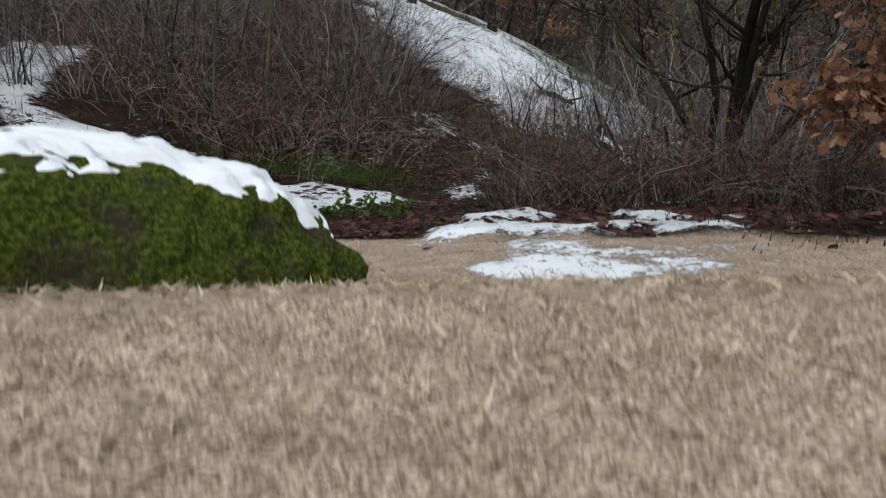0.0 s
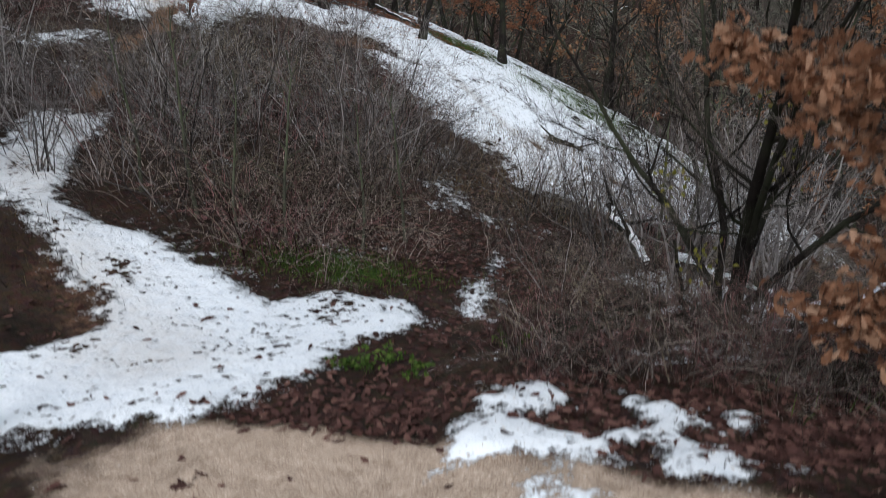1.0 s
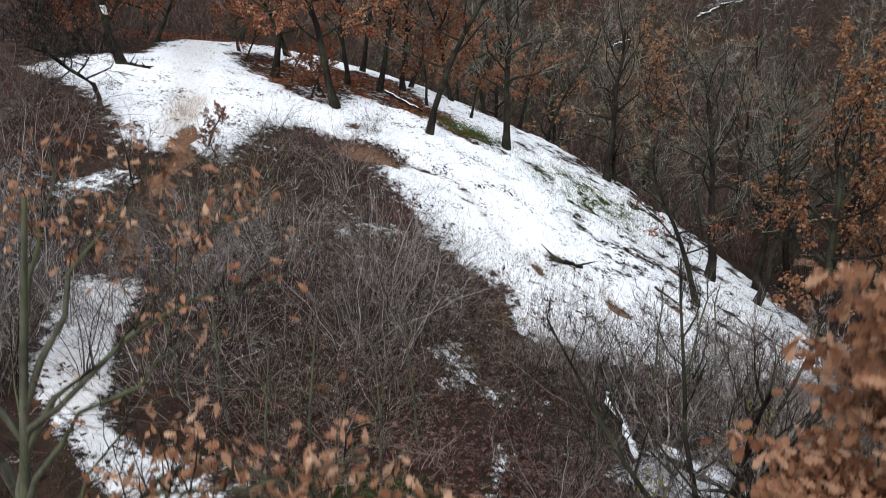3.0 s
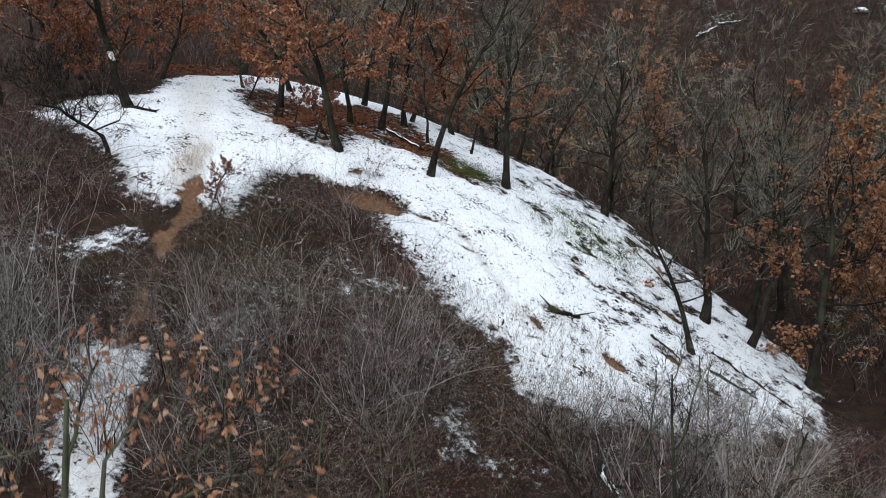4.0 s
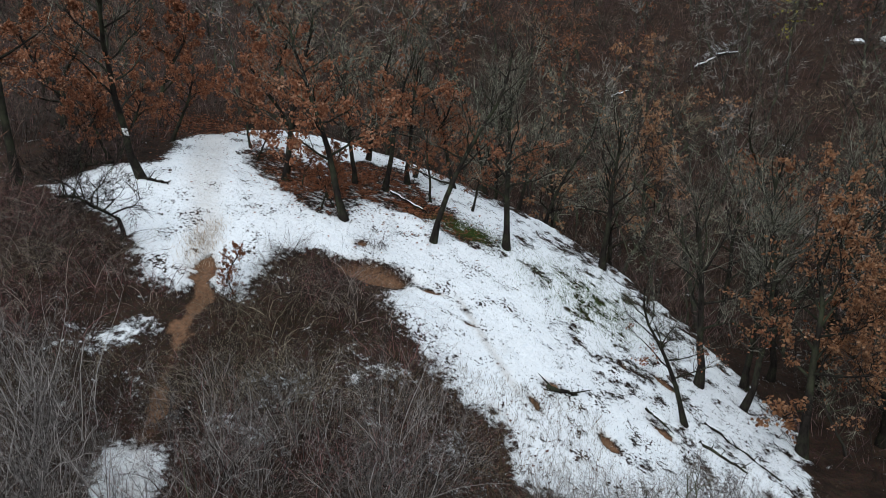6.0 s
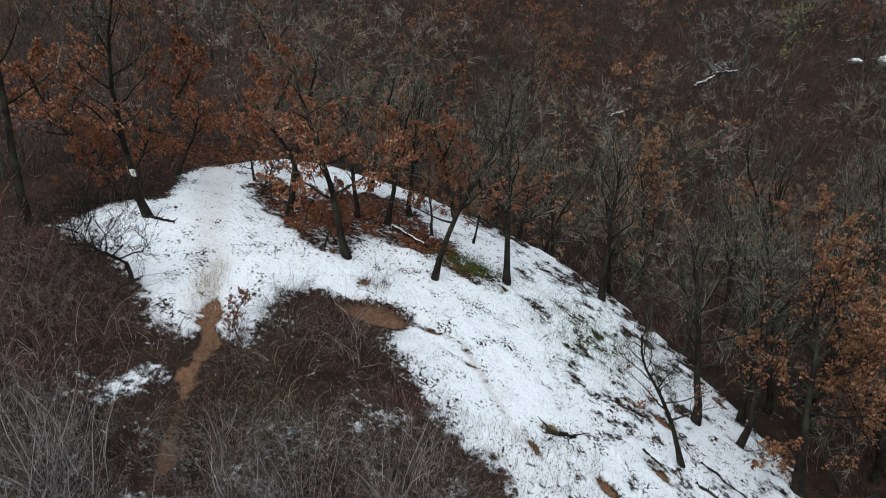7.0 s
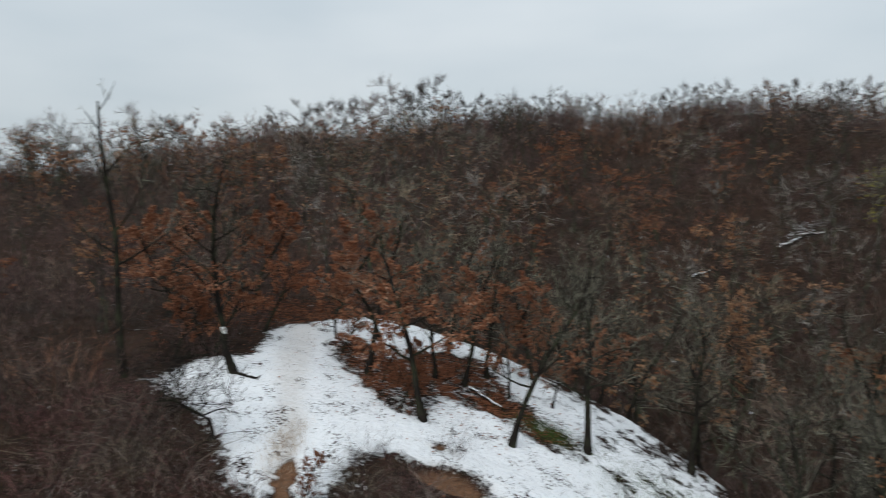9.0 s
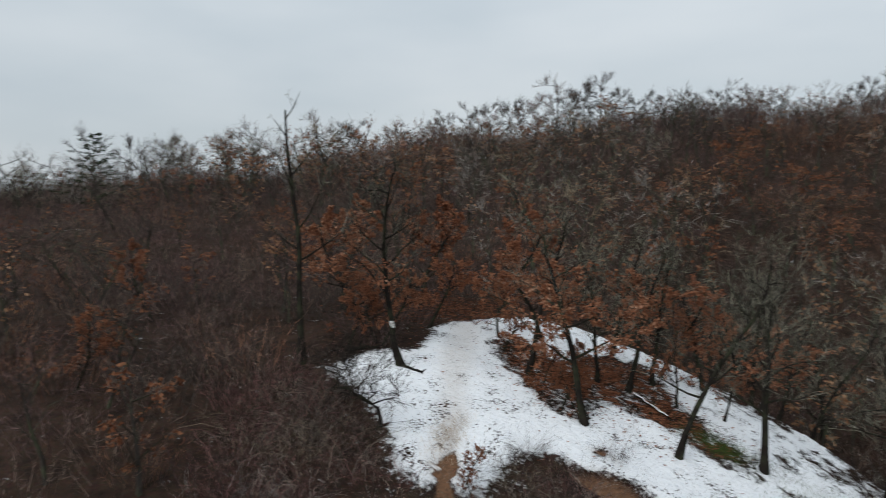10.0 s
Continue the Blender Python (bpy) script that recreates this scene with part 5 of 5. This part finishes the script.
strewn("grass", "short green grass at the foot of the thicket", "grass", 2600, lambda r: (r.gauss(-1.9, 0.8), r.gauss(10.8, 0.35)), 0.16, M_GREEN, lr, "blade")
strewn("grass", "green grass between snow patches on the ridge", "grass", 2200, lambda r: (r.gauss(0.4, 1.0), r.gauss(33.4, 0.6)), 0.2, M_GREEN, lr, "blade")
strewn("grass", "low evergreen growth poking through thin snow", "grass", 5200, lambda r: (r.gauss(6.2, 1.8), r.gauss(31.2, 1.8)), 0.24, M_GREEN, lr, "blade")
strewn("dry_grass", "withered grass tips poking through the snow", "grass", 6000, lambda r: (r.uniform(-4.0, 13.0), r.uniform(18.5, 36.0)), 0.13, M_DRY, lr, "blade")
strewn("dry_grass", "withered grass tips poking through the snow", "grass", 1500, lambda r: (r.gauss(-12.0, 2.4), r.uniform(23.0, 37.0)), 0.09, M_DRY, lr, "blade")
strewn("dry_grass", "straw-coloured grass at the top of the dirt track", "grass", 700, lambda r: (r.gauss(-9.9, 0.35), r.gauss(25.6, 0.8)), 0.4, M_STRAW, lr, "blade")
strewn("dry_grass", "withered brown grass along the foot of the snowy slope", "grass", 4200, lambda r: (r.uniform(-2.6, 5.0), r.uniform(15.5, 22.5)), 0.4, M_DRY, lr, "blade")
strewn("dry_grass", "withered grass and stalks beside the trail", "grass", 900, lambda r: (r.gauss(-7.0, 0.8), r.gauss(9.3, 0.8)), 0.2, M_DRY, lr, "blade")
strewn("grass", "sparse grass beside the path", "grass", 900, lambda r: (r.gauss(5.2, 0.8), r.gauss(5.6, 0.4)), 0.25, M_GREEN, lr, "blade")


def herb(x, y, h):
    s, r = Shape(), random.Random(int(100 * x))
    f = Shape()
    for _ in range(7):
        q = Vector((r.gauss(0, 0.15), r.gauss(0, 0.1), h * r.uniform(0.5, 1)))
        s.sliver(Vector((0, 0, 0)), q, 0.004, r)
        for _ in range(7):
            f.leaf(q * r.uniform(0.5, 1.05), 0.07, r)
    top = tagged(new("herb"), "small leafy green herb beside the path", "plant", "green herbs")
    part("stem", s.mesh("stem", M_GREEN), M_GREEN, top)
    part("foliage", f.mesh("foliage", M_GREEN), M_GREEN, top)
    top.matrix_basis = pose(x, y, at(x, y))


for x, y, h in ((-0.95, 6.7, 0.35), (-0.45, 6.5, 0.3), (-0.75, 7.0, 0.3), (-1.2, 6.9, 0.22), (0.6, 7.4, 0.3)):
    herb(x, y, h)


def log(x0, y0, x1, y1, r, snowy, label, lift=0.0, lift_end=0.0):
    """A fallen trunk between two places, with snow along its back where it has kept some."""
    rg = random.Random(int(37 * x0 + 11 * y0))
    a, b = Vector((x0, y0, at(x0, y0, -r * 0.7 - lift))), Vector((x1, y1, at(x1, y1, -r * 0.7 - lift_end)))
    n = 9
    pts = [a.lerp(b, i / n) + Vector((rg.gauss(0, r * 0.4), rg.gauss(0, r * 0.4), rg.gauss(0, r * 0.3))) for i in range(n + 1)]
    top = tagged(new("fallen_log"), label, "log", "fallen logs")
    s = Shape()
    s.tube(pts, [r * (1.0 - 0.5 * i / n) for i in range(n + 1)], 8)
    for i in range(2, n, 2):
        d = Vector((rg.gauss(0, 1), rg.gauss(0, 1), abs(rg.gauss(0, 1)))).normalized()
        s.tube([pts[i], pts[i] + d * r * 4, pts[i] + d * r * 7], [r * 0.4, r * 0.25, r * 0.1], 5)
    part("trunk", s.mesh("trunk", M_BARK, True), M_BARK, top)
    if snowy:
        w = Shape()
        w.tube([p + Vector((0, 0, r * 0.62)) for p in pts[:-1]], [r * (0.85 - 0.45 * i / n) * rg.uniform(0.7, 1.1) for i in range(n)], 7)
        part("snow_cap", w.mesh("snow_cap", M_SNOW, True), M_SNOW, top, "strip of white snow")


log(3.45, 9.9, 3.05, 9.7, 0.045, True, "leaning snapped stem with snow along it", 0.0, 1.3)
log(3.6, 12.6, 3.1, 14.2, 0.12, True, "snow-covered fallen log in the hollow", 0.2, 0.9)
log(4.2, 12.9, 5.6, 11.6, 0.13, True, "snow-covered fallen log in the hollow", 0.3, 0.1)
log(5.6, 10.8, 8.6, 12.6, 0.14, True, "snow-covered fallen log in the hollow", 0.0, 0.7)
log(3.1, 22.75, 4.2, 22.95, 0.11, False, "short black log lying on the snowy slope")
log(-17.2, 30.4, -15.9, 31.5, 0.12, False, "dark log lying at the edge of the snow")
log(-13.9, 29.8, -12.6, 29.6, 0.08, False, "bare dark root at the foot of an oak")
log(-3.6, 34.3, -1.7, 33.6, 0.07, True, "thin fallen branch among the ridge oaks", 0.2, 0.1)
for i in range(16):
    x, y, a = 0.8 + 3.6 * lr.random(), 6.4 + 2.2 * lr.random(), lr.uniform(-0.6, 0.6) + (0 if i % 3 else 1.2)
    k = lr.uniform(0.7, 1.6)
    log(x, y, x + k * math.cos(a), y + k * math.sin(a), lr.uniform(0.015, 0.035), False, "thin dead branch lying in the brush", lr.uniform(0.0, 0.25), lr.uniform(0.0, 0.5))
log(8.9, 23.0, 10.4, 22.2, 0.07, False, "dark fallen branch on the snowy slope")
log(7.0, 23.9, 7.9, 23.0, 0.05, False, "dark fallen branch on the snowy slope")
log(9.6, 24.6, 11.8, 22.4, 0.06, False, "dark fallen branch on the snowy slope")

# the painted trail mark on the oak beside the trail
mark = Shape()
for c in MARK:
    for k in range(7):
        a = radians(-68 + 42 * (k - 3) / 3)
        mark.v.append(c + Vector((math.cos(a), math.sin(a), 0)) * (0.16 + 0.004 * (k % 2)))
for j in range(len(MARK) - 1):
    for k in range(6):
        q = 7 * j + k
        mark.f += [(q, q + 1, q + 8), (q, q + 8, q + 7)]
m_paint, pn, pl, pb = mat("trail_paint", 0.7)
pl.new(ramp(pn, pl, tex(pn, pl, 14.0), (0.4, (0.3, 0.28, 0.25)), (0.55, (0.8, 0.8, 0.78))), pb.inputs["Base Color"])
blaze = tagged(new("trail_mark", mark.mesh("trail_mark", m_paint, True)), "white painted trail mark on an oak trunk", "mark")


# ---- far things on the other hillside ----
def conifer(x, y, h):
    rg = random.Random(5)
    wood, needles = Shape(), Shape()
    wood.tube([Vector((0, 0, h * k / 6)) for k in range(7)], [0.16 * (1 - k / 6.3) for k in range(7)], 6)
    for i in range(46):
        f = 0.15 + 0.83 * i / 46
        a = i * 2.4
        reach = h * 0.5 * (1 - f) ** 0.6 * rg.uniform(0.6, 1.15) + 0.15
        p, q = Vector((0, 0, h * f)), Vector((math.cos(a) * reach, math.sin(a) * reach, h * f + reach * 0.15))
        wood.tube([p, q], [0.03, 0.01], 3)
        for _ in range(42):
            u = p.lerp(q, rg.uniform(0.3, 1.0))
            needles.leaf(u + Vector((rg.gauss(0, 0.12), rg.gauss(0, 0.12), rg.gauss(0, 0.1))), 0.28, rg)
    top = tagged(new("pine_tree"), "dark green pine standing above the bare woods", "tree")
    part("trunk", wood.mesh("trunk", M_BARK), M_BARK, top)
    part("foliage", needles.mesh("foliage", M_PINE), M_PINE, top)
    top.matrix_basis = pose(x, y, float(land(x, y)) - 0.2)


M_PINE = leaf_material("pine_needles", ((0.0, (0.008, 0.014, 0.006)), (0.5, (0.02, 0.034, 0.012)), (1.0, (0.05, 0.07, 0.025))))
conifer(-80.6, 74.2, 12.5)


def far_rock(x, y, size, seed):
    top = tagged(new("boulder"), "pale boulder under snow among the bare woods", "rock", "far boulders")
    p, t = lump(size, size * 0.8, size * 0.55, 1.0, 0.3, seed, 36, 18)
    part("stone", soup("stone", [tuple(k) for k in p], t, M_ROCK, True), M_ROCK, top)
    c = [k for k in t if min(p[i].z for i in k) > size * 0.1 * (1 + noise.noise(p[k[0]] * 2.0))]
    u = sorted({i for k in c for i in k})
    o = {i: j for j, i in enumerate(u)}
    part("snow_cap", soup("snow_cap", [tuple(p[i] * 1.04) for i in u], [[o[i] for i in k] for k in c], M_SNOW, True), M_SNOW, top, "white snow")
    top.matrix_basis = pose(x, y, float(land(x, y)) + size * 0.15)


M_ROCK = bark_material("grey_stone", (0.12, 0.11, 0.1), (0.3, 0.28, 0.26), 0.2)
for x, y, s, k in ((46.3, 78.2, 1.6, 1), (43.1, 80.0, 0.7, 2)):
    far_rock(x, y, s, k)
for x0, y0, x1, y1, k in ((25.6, 79.2, 28.2, 80.0, 0.2), (28.5, 81.2, 31.0, 80.4, 0.16), (16.0, 75.3, 18.0, 75.7, 0.14)):
    log(x0, y0, x1, y1, k, True, "snow-covered fallen trunk on the far hillside", 0.1, 0.5)
gold = tree_thing("tree", hazy_tree(210, 11.5, 0.5, 0.16, 0.24, 2), M_BARK_FAR, M_WOODS[1], M_YELLOW, "slender tree with a tuft of yellow-green leaves")
gold.matrix_basis = pose(33.1, 73.1, float(land(33.1, 73.1)) - 0.2)
